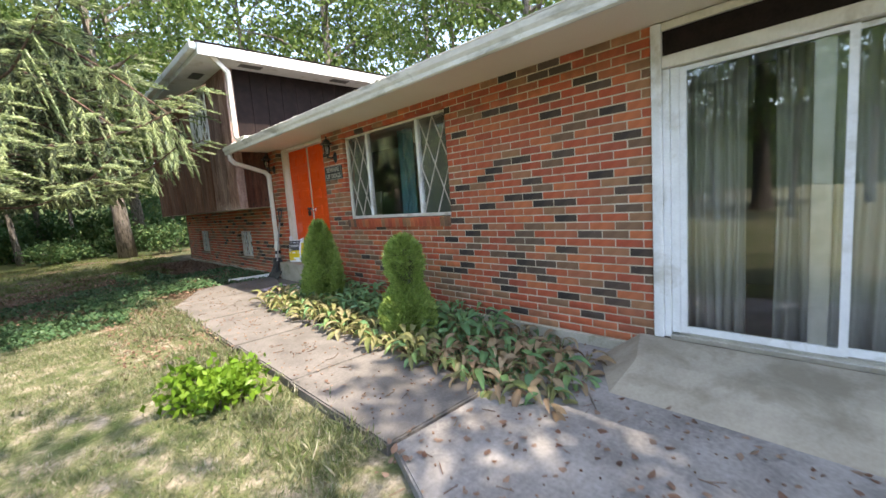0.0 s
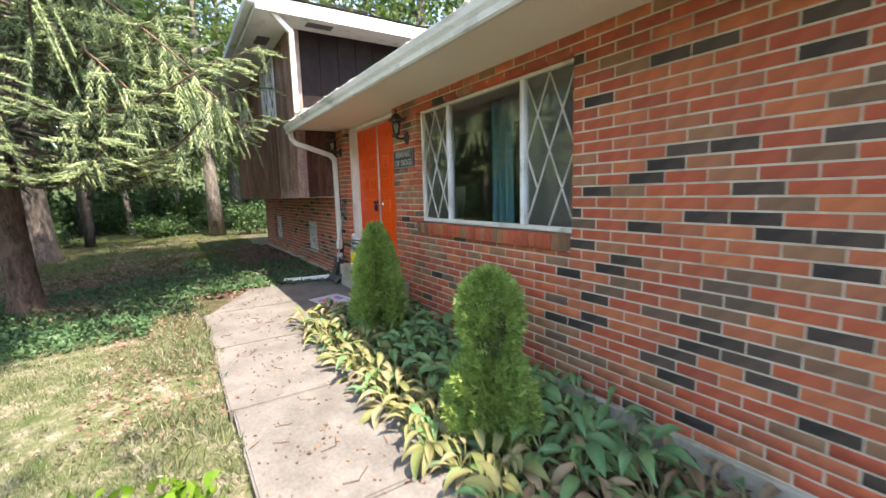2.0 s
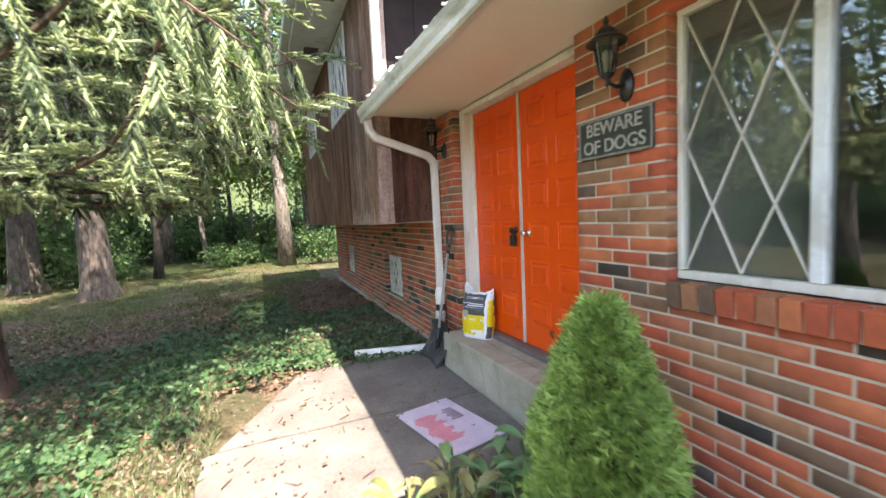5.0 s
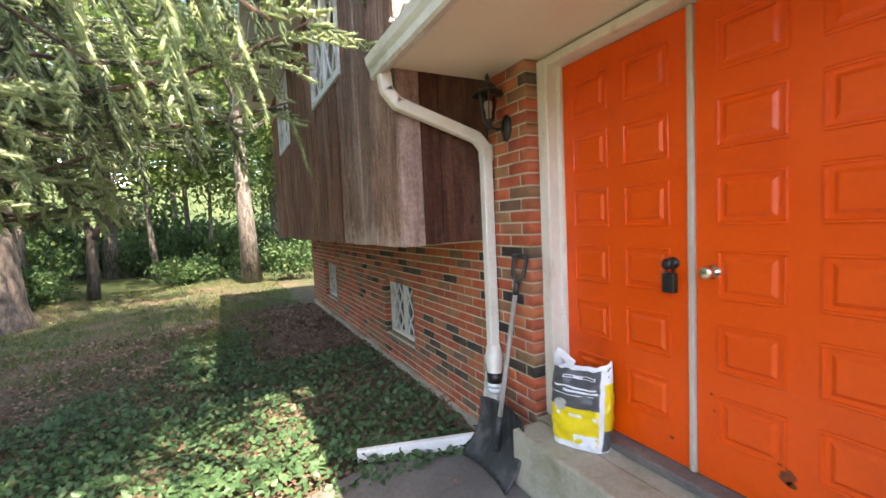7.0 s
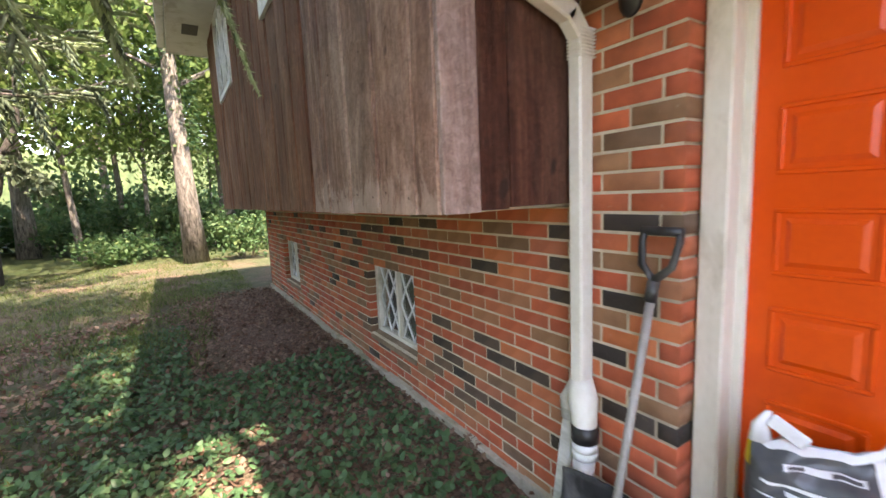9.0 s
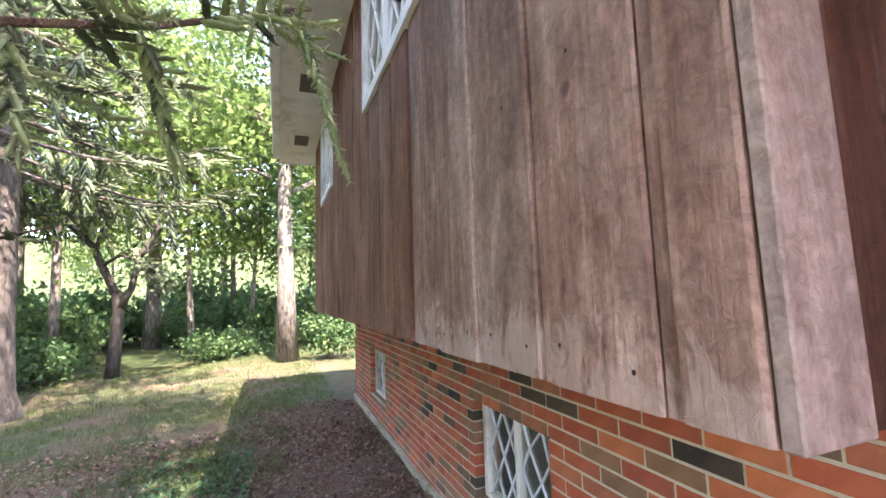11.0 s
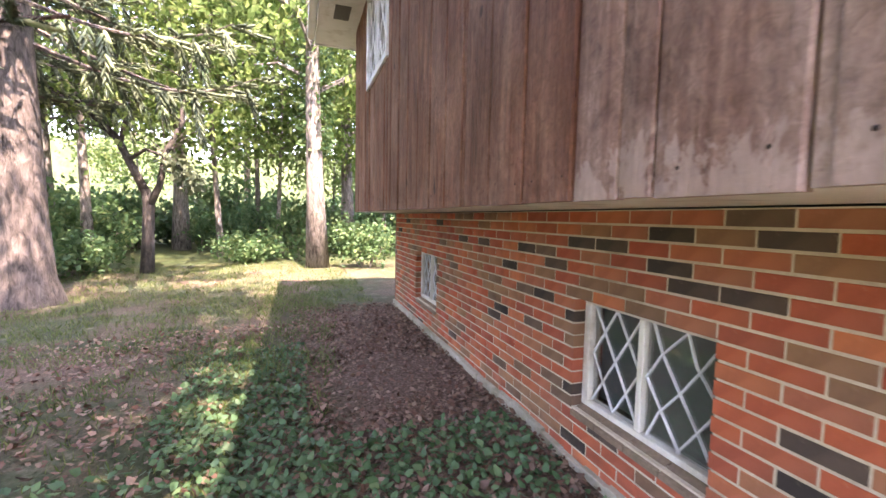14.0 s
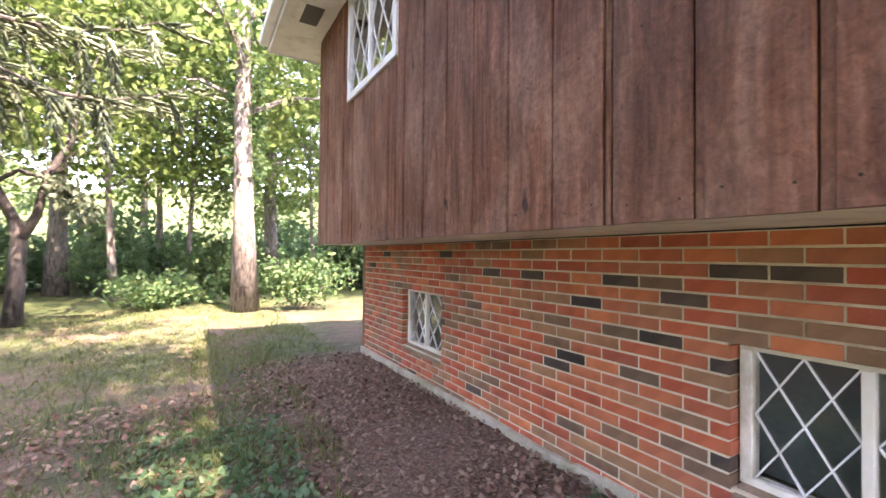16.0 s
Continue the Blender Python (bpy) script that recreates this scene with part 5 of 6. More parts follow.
def spruce(name, at, height, reach, low, limbs, subs, twigs, seed, label, limit=None, trunk_r=0.2, needles=(5, 4), twig=0.13, sector=None, power=1.35, fresh=1.0, ends=(), bark=BARK_S):
    """A spruce with bare lower trunk and long limbs hung with drooping sprays."""
    rng = NP(seed)
    tree = thing(name, at, label, "tree")
    bm = bmesh.new()
    h = height
    pts = [(0.03 * math.sin(i), 0.03 * math.cos(i * 1.3), h * t) for i, t in enumerate((-0.02, 0.0, 0.03, 0.1, 0.25, 0.5, 0.75, 1.0))]
    rad = [trunk_r * f for f in (1.7, 1.45, 1.1, 0.95, 0.8, 0.55, 0.3, 0.03)]
    tube(bm, [Vector(p) + Vector(at) for p in pts], rad, 16)
    part("trunk", bm, bark, tree, smooth=True)
    wood = bmesh.new()
    P, D, S, Y = [], [], [], []
    lines = []
    for i in range(limbs):
        t = (i + rng.rand()) / limbs
        z0 = low + (h - low) * t ** power
        az = i * 2.39996 + rng.uniform(-0.3, 0.3)
        if sector and t < 0.5 and rng.rand() < 0.5:
            az = rng.uniform(*sector)
        ln = reach * (1 - t) ** 0.8 * rng.uniform(0.8, 1.08) + 0.25
        d = np.array((math.cos(az), math.sin(az), 0))
        if limit:
            for _ in range(18):
                e = np.array(at[:2]) + d[:2] * ln
                if limit(e[0], e[1], z0) and z0 - 0.2 * ln > 1.55:
                    break
                ln *= 0.93
        side = np.array((-d[1], d[0], 0))
        line = []
        for s in np.linspace(0, 1, 9):
            sag = -0.22 * ln * math.sin(s * 1.9) + 0.10 * ln * s ** 3 + 0.05 * ln * s
            line.append(np.array(at) + (0, 0, z0) + d * ln * s + side * 0.08 * ln * math.sin(s * 3 + i) + np.array((0, 0, sag)))
        lines.append((d, side, ln, np.array(line), 0.3))
    for e, z0 in ends:
        p0 = np.array(at) + (0, 0, z0)
        run = np.array(e) - p0
        ln = math.hypot(run[0], run[1])
        d = np.array((run[0], run[1], 0)) / ln
        lines.append((d, np.array((-d[1], d[0], 0)), ln, np.array([p0 + run * s + np.array((0, 0, 0.10 * ln * math.sin(math.pi * s))) for s in np.linspace(0, 1, 9)]), 0.55))
    for d, side, ln, line, droop in lines:
        tube(wood, [Vector(p) for p in line], [0.035 * (ln / reach + 0.2) * (1 - 0.85 * k / 8) + 0.003 for k in range(9)], 5, cap=False)
        n = max(4, int(subs * ln / reach))
        for k in range(n):
            s = 0.22 + 0.78 * (k + rng.rand()) / n
            f = s * 8
            a = min(int(f), 7)
            q = line[a] + (line[a + 1] - line[a]) * (f - a)
            sgn = 1 if k % 2 else -1
            sl = (0.24 + 0.36 * rng.rand()) * (0.6 + 0.6 * math.sin(math.pi * min(1, s * 0.9)))
            hang = rng.rand() < droop
            fwd = d * rng.uniform(0.3, 0.9) + side * sgn * rng.uniform(0.5, 1.0) + np.array((0, 0, rng.uniform(-0.2, 0.2)))
            if s > 0.94:
                fwd = d + side * sgn * 0.3
            if hang:
                fwd = fwd * 0.35 + np.array((0, 0, -1.0))
                sl *= 1.25
            fwd /= np.linalg.norm(fwd)
            m = max(3, int(twigs * sl / 0.4))
            for j in range(m):
                u = (j + 0.3) / m
                p = q + fwd * sl * u + np.array((0, 0, -0.25 * sl * u * u))
                sd = np.cross(fwd, (0, 0, 1.0))
                sd /= max(np.linalg.norm(sd), 1e-3)
                w = fwd * 0.8 + sd * (1 if j % 2 else -1) * rng.uniform(0.6, 0.85) * (0.45 if hang else 1.0) + np.array((0, 0, rng.uniform(-0.25, 0.1)))
                if j == m - 1:
                    w = fwd + np.array((0, 0, -0.1))
                P.append(p)
                D.append(w)
                S.append(twig * rng.uniform(0.8, 1.2) * (1.15 - 0.5 * u))
                Y.append(rng.rand() < fresh * (0.10 + 1.05 * s * (0.35 + 0.65 * u)))
    P, D, S, Y = np.array(P), np.array(D), np.array(S), np.array(Y)
    if limit:
        keep = P[:, 2] > np.where(P[:, 0] > 1.1, 1.84, 1.5)
        P, D, S, Y = P[keep], D[keep], S[keep], Y[keep]
    tv, tf = twig_template(random.Random(seed), *needles)
    tagged(part("branchwork", wood, bark, tree), kind="stuff")
    turn = frames_along(P, D, rng.uniform(0, 6.28, len(P)))
    for sel, nm, mt in ((~Y, "old_needles", NEEDLE), (Y, "fresh_needles", NEEDLE_Y)):
        if sel.any():
            v, f = scatter(tv, tf, P[sel], turn[sel], S[sel])
            tagged(raw(nm, v, f, mt, tree), kind="stuff")
    return tree


def broadleaf(name, at, height, crown, seed, label, leaves=9000, leaf=0.16, trunk_r=0.16, lean=0.0, bare=0.35, mat=None):
    """A forest tree: tapered trunk, limbs, and a loose crown of many small leaves in clumps."""
    rng = NP(seed)
    tree = thing(name, at, label, "tree")
    o = np.array(at, float)
    n = 8
    line = np.array([o + (lean * height * (t ** 1.5) + 0.12 * math.sin(4 * t + seed), 0.12 * math.cos(3 * t + seed), height * t - (0.15 if t == 0 else 0)) for t in np.linspace(0, 1, n)])
    bm = tube(bmesh.new(), [Vector(p) for p in line], [trunk_r * (1.35 if k == 0 else 1.05 - 0.95 * k / (n - 1)) for k in range(n)], 10)
    part("trunk", bm, BARK_D, tree, smooth=True)
    wood = bmesh.new()
    centres, sizes = [], []
    for i in range(22):
        t = bare + (1 - bare) * (i + rng.rand()) / 22
        f = t * (n - 1)
        a = min(int(f), n - 2)
        p = line[a] + (line[a + 1] - line[a]) * (f - a)
        az = i * 2.4 + rng.uniform(-0.5, 0.5)
        ln = crown * (0.35 + 0.75 * math.sin(math.pi * min(0.98, (t - bare) / (1 - bare) * 0.8 + 0.2))) * rng.uniform(0.6, 1.1)
        d = np.array((math.cos(az), math.sin(az), rng.uniform(0.15, 0.7)))
        mid, end = p + d * ln * 0.5 + (0, 0, 0.1 * ln), p + d * ln
        tube(wood, [Vector(p), Vector(mid), Vector(end)], [trunk_r * 0.3, trunk_r * 0.18, 0.012], 5, cap=False)
        for _ in range(5):
            c = p + (end - p) * rng.uniform(0.35, 1.05) + rng.normal(0, 0.28 * crown * 0.4, 3)
            centres.append(c)
            sizes.append(crown * rng.uniform(0.10, 0.24))
            tube(wood, [Vector(mid + (end - mid) * rng.rand()), Vector(c)], [0.014, 0.005], 4, cap=False)
    centres, sizes = np.array(centres), np.array(sizes)
    pick = rng.randint(0, len(centres), leaves)
    P = centres[pick] + rng.normal(0, 1, (leaves, 3)) * sizes[pick][:, None] * np.array((1, 1, 0.6))
    D = rng.normal(0, 1, (leaves, 3)) + np.array((0, 0, -0.5))
    v, f = scatter(LEAF_V, LEAF_F, P, frames_along(P, D, rng.uniform(0, 6.28, leaves)), leaf * rng.uniform(0.6, 1.3, leaves))
    tagged(part("branchwork", wood, BARK_D, tree), kind="stuff")
    tagged(raw("crown", v, f, mat or LEAF, tree), kind="stuff")
    return tree


def shrub(name, at, rad, high, seed, label, count=2500, leaf=0.1, mat=None, category="shrub"):
    """An undergrowth shrub: stems from the ground with leaves in uneven clumps."""
    rng = NP(seed)
    sh = thing(name, at, label, category)
    o = np.array(at, float)
    wood, C = bmesh.new(), []
    for i in range(14):
        az, out = rng.uniform(0, 6.28), rng.uniform(0.1, 1.0)
        e = o + (math.cos(az) * rad * out, math.sin(az) * rad * out, high * rng.uniform(0.35, 1.0) * (1.1 - 0.5 * out))
        b = o + (math.cos(az) * rad * 0.15, math.sin(az) * rad * 0.15, -0.03)
        mid = (b + e) / 2 + (0, 0, 0.15 * high)
        tube(wood, [Vector(b), Vector(mid), Vector(e)], [0.014, 0.009, 0.004], 4, cap=False)
        C += [b + (mid - b) * 0.8, mid, (mid + e) / 2, e, e + rng.normal(0, 0.1 * rad, 3)]
    C = np.array(C)
    pick = rng.randint(0, len(C), count)
    P = C[pick] + rng.normal(0, 1, (count, 3)) * np.array((rad, rad, high * 0.7)) * 0.16
    P[:, 2] = np.maximum(P[:, 2], o[2] + 0.02)
    D = rng.normal(0, 1, (count, 3)) + np.array((0, 0, 0.3))
    v, f = scatter(LEAF_V, LEAF_F, P, frames_along(P, D, rng.uniform(0, 6.28, count)), leaf * rng.uniform(0.6, 1.3, count))
    tagged(part("stem", wood, BARK_D, sh), kind="stuff")
    tagged(raw("foliage", v, f, mat or UNDER, sh), kind="stuff")
    return sh


# the big spruce beside the walk; its limbs stay clear of the path
def clear(x, y, z):
    reach = 1.15 if z < 2.75 else (2.25 if z < 3.75 else 1.75)
    return x < reach and y > 4.6


hero = spruce("spruce_tree", (-1.0, 9.35, level(-1, 9.35) - 0.02), 11.0, 5.2, 2.1, 90, 38, 14, 5, "large spruce with drooping grey-green sprays and bare reddish trunk", clear, 0.17, (6, 4), 0.108, (-1.7, 0.0), 1.9, 1.25,
              [((1.9, 7.5, 2.18), 3.9), ((1.55, 6.95, 2.4), 4.3), ((1.25, 6.3, 2.55), 4.6), ((1.25, 8.2, 2.15), 3.5), ((1.95, 8.15, 2.75), 4.6), ((0.7, 6.3, 2.3), 3.9), ((0.6, 7.4, 2.1), 3.3)])
second = spruce("spruce_tree", (-2.3, 17.0, level(-2.3, 17.0)), 14.0, 3.4, 4.2, 46, 17, 7, 9, "tall spruce with thick bare lower trunk in shade", lambda x, y, z: x < 1.2, 0.33, (4, 3), 0.29, fresh=0.35, bark=bark_mat("old_spruce_bark", (0.028, 0.023, 0.019), (0.14, 0.115, 0.098)))
for x, y, rz, s in ((-16.5, 9.5, 40, 1.0), (-4.8, 20.0, 250, 1.05), (-17.5, 3.5, 320, 1.1), (-6.0, 11.5, 110, 0.95), (-9.0, 15.0, 190, 1.0)):
    m = pose(x, y, level(x, y), 0, 0, rz)
    c = copy_thing(second, m)
    c.scale = (s, s, s)
    tagged(c, "dark spruce in the wood beyond the lawn")

# forest trees, built once each and repeated
A = broadleaf("forest_tree", (2.33, 20.5, level(2.3, 20.5)), 15.5, 3.6, 3, "pale-barked woodland tree with patchy sunlit trunk", 9000, 0.21, 0.25, 0.0, 0.28)
B = broadleaf("forest_tree", (-6.5, 27.0, level(-6, 27)), 12.5, 3.9, 14, "leafy woodland tree with light green crown", 9000, 0.215, 0.15, 0.02, 0.36)
C_ = broadleaf("forest_tree", (5.4, 26.5, level(5, 26)), 9.5, 3.1, 22, "slender young woodland tree", 7800, 0.2, 0.09, -0.03, 0.28)
rng = random.Random(77)
spots = [(-3.0, 29), (0.0, 31), (3.6, 33), (7.5, 31), (-9.5, 31), (-13, 26), (-15, 19), (-21, 13), (-22, 6.5), (-1.2, 37), (5.5, 39), (-7, 38), (-14, 37), (11, 36), (1.2, 26.2), (-10.5, 22), (8.3, 21.5), (-19, 30),
         (11.5, 7.5), (12.5, 11.5), (14, 2.5), (15.5, 16), (13.5, 20), (16.5, 8), (10.8, 17.8), (-22, 0), (-13.5, 2), (-12.5, 7), (-2.5, -16), (-0.8, 25.5), (3.9, 27.5), (-4.5, 24.5)]
for k, (x, y) in enumerate(spots):
    src = (A, B, C_)[k % 3]
    s = rng.uniform(0.85, 1.25)
    c = copy_thing(src, pose(x, y, level(x, y), 0, 0, rng.uniform(0, 360)))
    c.scale = (s, s, s)
    tagged(c, group="trees of the wood")
# a shade tree near the end of the patio, behind the start of the walk
broadleaf("shade_tree", (0.9, -5.6, level(1, -5.6)), 10.5, 3.3, 31, "broad shade tree beside the patio", 13000, 0.2, 0.2, 0.17, 0.45)

# two unseen tall trees, added at the lawn's edge to dapple ground beyond the spruce
broadleaf("shade_tree", (-2.5, 7.4, level(-2.5, 7.4)), 12.5, 3.6, 41, "tall unseen leafy tree added at the lawn's edge for shade", 21000, 0.21, 0.17, 0.25, 0.55)
broadleaf("shade_tree", (-3.6, 6.3, level(-3.6, 6.3)), 12.0, 3.1, 43, "leaning unseen leafy tree added at the lawn's edge for shade", 12000, 0.21, 0.17, 0.38, 0.55)

# a crooked, half-bare understorey tree
def crooked_tree():
    o = Vector((-1.75, 20.8, level(-1.75, 20.8)))
    tree = thing("crooked_tree", o, "crooked dark understorey tree with few leaves", "tree")
    def run(name, pts, radii):
        part(name, tube(bmesh.new(), [o + Vector(p) for p in pts], radii, 8), BARK_K, tree, smooth=True)
    run("trunk", [(0, 0, -0.1), (0.05, 0, 0.9), (0.08, 0, 1.7), (0.02, 0, 2.1)], [0.17, 0.14, 0.13, 0.11])
    run("limb", [(0.04, 0, 2.0), (-0.3, 0.1, 2.7), (-0.55, 0.1, 3.3), (-1.2, 0.2, 4.0), (-2.1, 0.3, 4.5), (-2.6, 0.4, 5.3)], [0.10, 0.09, 0.085, 0.065, 0.04, 0.02])
    run("limb", [(0.06, 0, 1.6), (0.35, -0.1, 2.2), (0.5, -0.1, 3.0), (0.85, 0.0, 3.8), (0.9, 0.1, 4.9), (1.3, 0.2, 5.9)], [0.09, 0.08, 0.07, 0.06, 0.04, 0.015])
    run("limb", [(-0.5, 0.1, 3.2), (-0.35, 0.2, 4.1), (-0.6, 0.3, 5.2), (-0.3, 0.3, 6.3)], [0.06, 0.05, 0.035, 0.012])
    run("limb", [(-0.35, 0.1, 2.8), (0.1, -0.2, 3.05), (0.7, -0.3, 2.85), (1.15, -0.4, 2.35)], [0.05, 0.04, 0.03, 0.012])
    rng = NP(61)
    twigs = bmesh.new()
    tips = []
    for k in range(46):
        b0 = Vector([(-0.55, 0.1, 3.3), (-1.2, 0.2, 4.0), (-2.1, 0.3, 4.5), (0.5, -0.1, 3.0), (0.85, 0, 3.8), (0.9, 0.1, 4.9), (-0.35, 0.2, 4.1), (-0.6, 0.3, 5.2)][k % 8]) + o
        e = b0 + Vector((rng.normal(0, 0.7), rng.normal(0, 0.4), rng.uniform(-0.1, 0.9)))
        tube(twigs, [b0, (b0 + e) / 2 + Vector((0, 0, 0.12)), e], [0.018, 0.011, 0.004], 4, cap=False)
        tips.append(e)
    tagged(part("twigs", twigs, BARK_K, tree), kind="stuff")
    for name, centres, count, mat, spread in (("crown", np.array(tips), 900, LEAF, 0.28), ("hanging_clump", np.array([o + Vector(p) for p in ((0.7, -0.3, 2.75), (0.95, -0.35, 2.55), (1.15, -0.4, 2.3))]), 420, NEEDLE, 0.12)):
        P = centres[rng.randint(0, len(centres), count)] + rng.normal(0, spread, (count, 3))
        D = rng.normal(0, 1, (count, 3)) + np.array((0, 0, -0.8))
        v, f = scatter(LEAF_V, LEAF_F, P, frames_along(P, D, rng.uniform(0, 6.28, count)), 0.16 * rng.uniform(0.6, 1.3, count))
        tagged(raw(name, v, f, mat, tree), kind="stuff")


crooked_tree()


def trunk_ivy(x, y, z0, z1, r, count, seed):
    """Ivy leaves climbing round a trunk."""
    rng = NP(seed)
    z, az = rng.uniform(z0, z1, count), rng.uniform(0, 6.28, count)
    rr = r + np.abs(rng.normal(0.02, 0.09, count))
    P = np.stack([x + rr * np.cos(az), y + rr * np.sin(az), z], 1)
    D = np.stack([np.cos(az), np.sin(az), rng.normal(-0.5, 0.6, count)], 1)
    v, f = scatter(LEAF_V, LEAF_F, P, frames_along(P, D, rng.uniform(0, 6.28, count)), 0.15 * rng.uniform(0.6, 1.3, count))
    tagged(raw("climbing_ivy", v, f, UNDER), "green ivy climbing a pale tree trunk", "ivy", kind="stuff")


trunk_ivy(2.33, 20.6, 2.9, 9.0, 0.24, 1500, 71)

# undergrowth along the edge of the wood
S1 = shrub("undergrowth", (-3.4, 20.4, level(-3, 20)), 1.5, 1.3, 2, "leafy green undergrowth at the edge of the wood", 2300, 0.155)
S2 = shrub("undergrowth", (0.6, 22.5, level(0, 22)), 1.3, 1.0, 6, "low bushy undergrowth at the edge of the wood", 2100, 0.145)
S3 = shrub("undergrowth", (3.6, 20.2, level(3, 20)), 1.0, 1.5, 7, "twiggy undergrowth beside the house corner", 1800, 0.13)
for k in range(64):
    if k < 40:
        a = radians(rng.uniform(52, 178))
        r = rng.uniform(13.5, 26)
        x, y = 2.2 + r * math.cos(a), 9.0 + r * math.sin(a) * 1.05
    else:
        x, y = rng.uniform(-20, -8), rng.uniform(13, 24)
    if x > 4.5 and y < 19 or -1.9 < x < 2.0 and y < 21.5:
        continue
    src = (S1, S2, S3)[k % 3]
    s = rng.uniform(0.8, 1.5)
    c = copy_thing(src, pose(x, y, level(x, y), 0, 0, rng.uniform(0, 360)))
    c.scale = (s, s, s * rng.uniform(0.8, 1.3))
    tagged(c, group="undergrowth of the wood")

for k in range(54):
    a = radians(50 + k * 2.4 + rng.uniform(-2, 2))
    r = rng.uniform(19, 34)
    x, y = 1.5 + r * math.cos(a), 8.0 + r * math.sin(a)
    s = rng.uniform(1.5, 2.6)
    c = copy_thing((S1, S2, S3)[k % 3], pose(x, y, level(x, y), 0, 0, rng.uniform(0, 360)))
    c.scale = (s, s, s * rng.uniform(0.9, 1.3))
    tagged(c, group="undergrowth of the wood")

# distant wood beyond everything
b = bmesh.new()
n = 120
ring = []
for k in range(n):
    a = 2 * math.pi * k / n
    r = 62
    ring.append((b.verts.new((r * math.cos(a), 10 + r * math.sin(a), -2)), b.verts.new((r * math.cos(a), 10 + r * math.sin(a), 9.5 + 4 * noise.noise((a * 9, 0, 0)) + 1.5 * noise.noise((a * 30, 2, 0))))))
for k in range(n):
    (l0, h0), (l1, h1) = ring[k], ring[(k + 1) % n]
    b.faces.new((l0, l1, h1, h0))
structure(part("backdrop", b, plain("far_wood", (0.035, 0.06, 0.02), (0.12, 0.16, 0.06), 0.6, 2.5, 0.9, 0.3, stain=(0.16, 0.2, 0.10), stain_scale=0.35)), "hazy green wood in the distance", "backdrop")


# ---- clipped arborvitae by the wall ----
def arborvitae(at, prof, seed, label, count=7000, bends=()):
    """A clipped conical shrub of flat upright sprays; prof: (height, radius) pairs."""
    rng = NP(seed)
    sh = thing("arborvitae", at, label, "shrub", "clipped shrubs by the wall")
    o = np.array(at, float)
    zs, rs = [p[0] for p in prof], [p[1] for p in prof]
    part("trunk", tube(bmesh.new(), [o + (0, 0, -0.05), o + (0, 0, zs[-1] * 0.85)], [0.03, 0.01], 8), BARK_D, sh)
    u = rng.uniform(0, 1, count * 3)
    z = u * zs[-1]
    keep = rng.uniform(0, max(rs), len(z)) < np.interp(z, zs, rs) + 0.03
    z = z[keep][:count]
    az = rng.uniform(0, 6.28, len(z))
    lump = np.array([noise.noise((math.cos(a) * 2.2, math.sin(a) * 2.2, q * 7)) + 0.6 * noise.noise((math.cos(a) * 5, math.sin(a) * 5, q * 16)) for a, q in zip(az, z)])
    r = np.interp(z, zs, rs) * (1 + 0.38 * lump) * rng.uniform(0.82, 1.06, len(z))
    out = np.stack([np.cos(az), np.sin(az), np.zeros_like(az)], 1)
    off = np.stack([np.interp(z, [0, zs[-1]], [0, bends[0] if bends else 0]), np.interp(z, [0, zs[-1]], [0, bends[1] if bends else 0]), z], 1)
    P = o + off + out * r[:, None]
    D = out * 0.8 + np.array((0, 0, 0.75)) + rng.normal(0, 0.35, P.shape)
    # a flat spray with side fingers
    tv = np.array([(0, 0, 0), (0.07, 0, 0.35), (0, 0, 1), (-0.07, 0, 0.35), (0.05, 0, 0.2), (0.42, 0.05, 0.62), (0.09, 0, 0.42), (-0.05, 0, 0.2), (-0.42, 0.05, 0.62), (-0.09, 0, 0.42), (0.05, 0, 0.5), (0.28, 0.05, 0.92), (0.02, 0, 0.7), (-0.05, 0, 0.5), (-0.28, 0.05, 0.92), (-0.02, 0, 0.7)], float)
    tf = np.array([(0, 1, 3), (1, 2, 3), (4, 5, 6), (7, 9, 8), (10, 11, 12), (13, 15, 14)])
    v, f = scatter(tv, tf, P, frames_along(P, D, rng.uniform(0, 6.28, len(P))), 0.062 * rng.uniform(0.5, 1.5, len(P)))
    tagged(raw("foliage", v, f, ARBOR, sh), kind="stuff")
    # solid core coloured dark as the shade inside; keeps light from passing straight through
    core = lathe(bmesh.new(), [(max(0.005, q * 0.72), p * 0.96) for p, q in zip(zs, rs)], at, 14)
    part("core", core, plain("shaded_inside_%d" % seed, (0.03, 0.045, 0.015), (0.06, 0.075, 0.025), 20, 90, 0.95, 0.8), sh)


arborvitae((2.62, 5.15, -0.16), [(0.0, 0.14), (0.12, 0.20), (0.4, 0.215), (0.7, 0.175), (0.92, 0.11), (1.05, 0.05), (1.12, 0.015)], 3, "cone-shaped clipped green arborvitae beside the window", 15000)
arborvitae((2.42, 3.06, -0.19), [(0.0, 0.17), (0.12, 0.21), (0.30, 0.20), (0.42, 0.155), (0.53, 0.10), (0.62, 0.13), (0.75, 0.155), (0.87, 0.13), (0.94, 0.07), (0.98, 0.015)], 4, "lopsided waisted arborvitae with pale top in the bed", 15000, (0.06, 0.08))


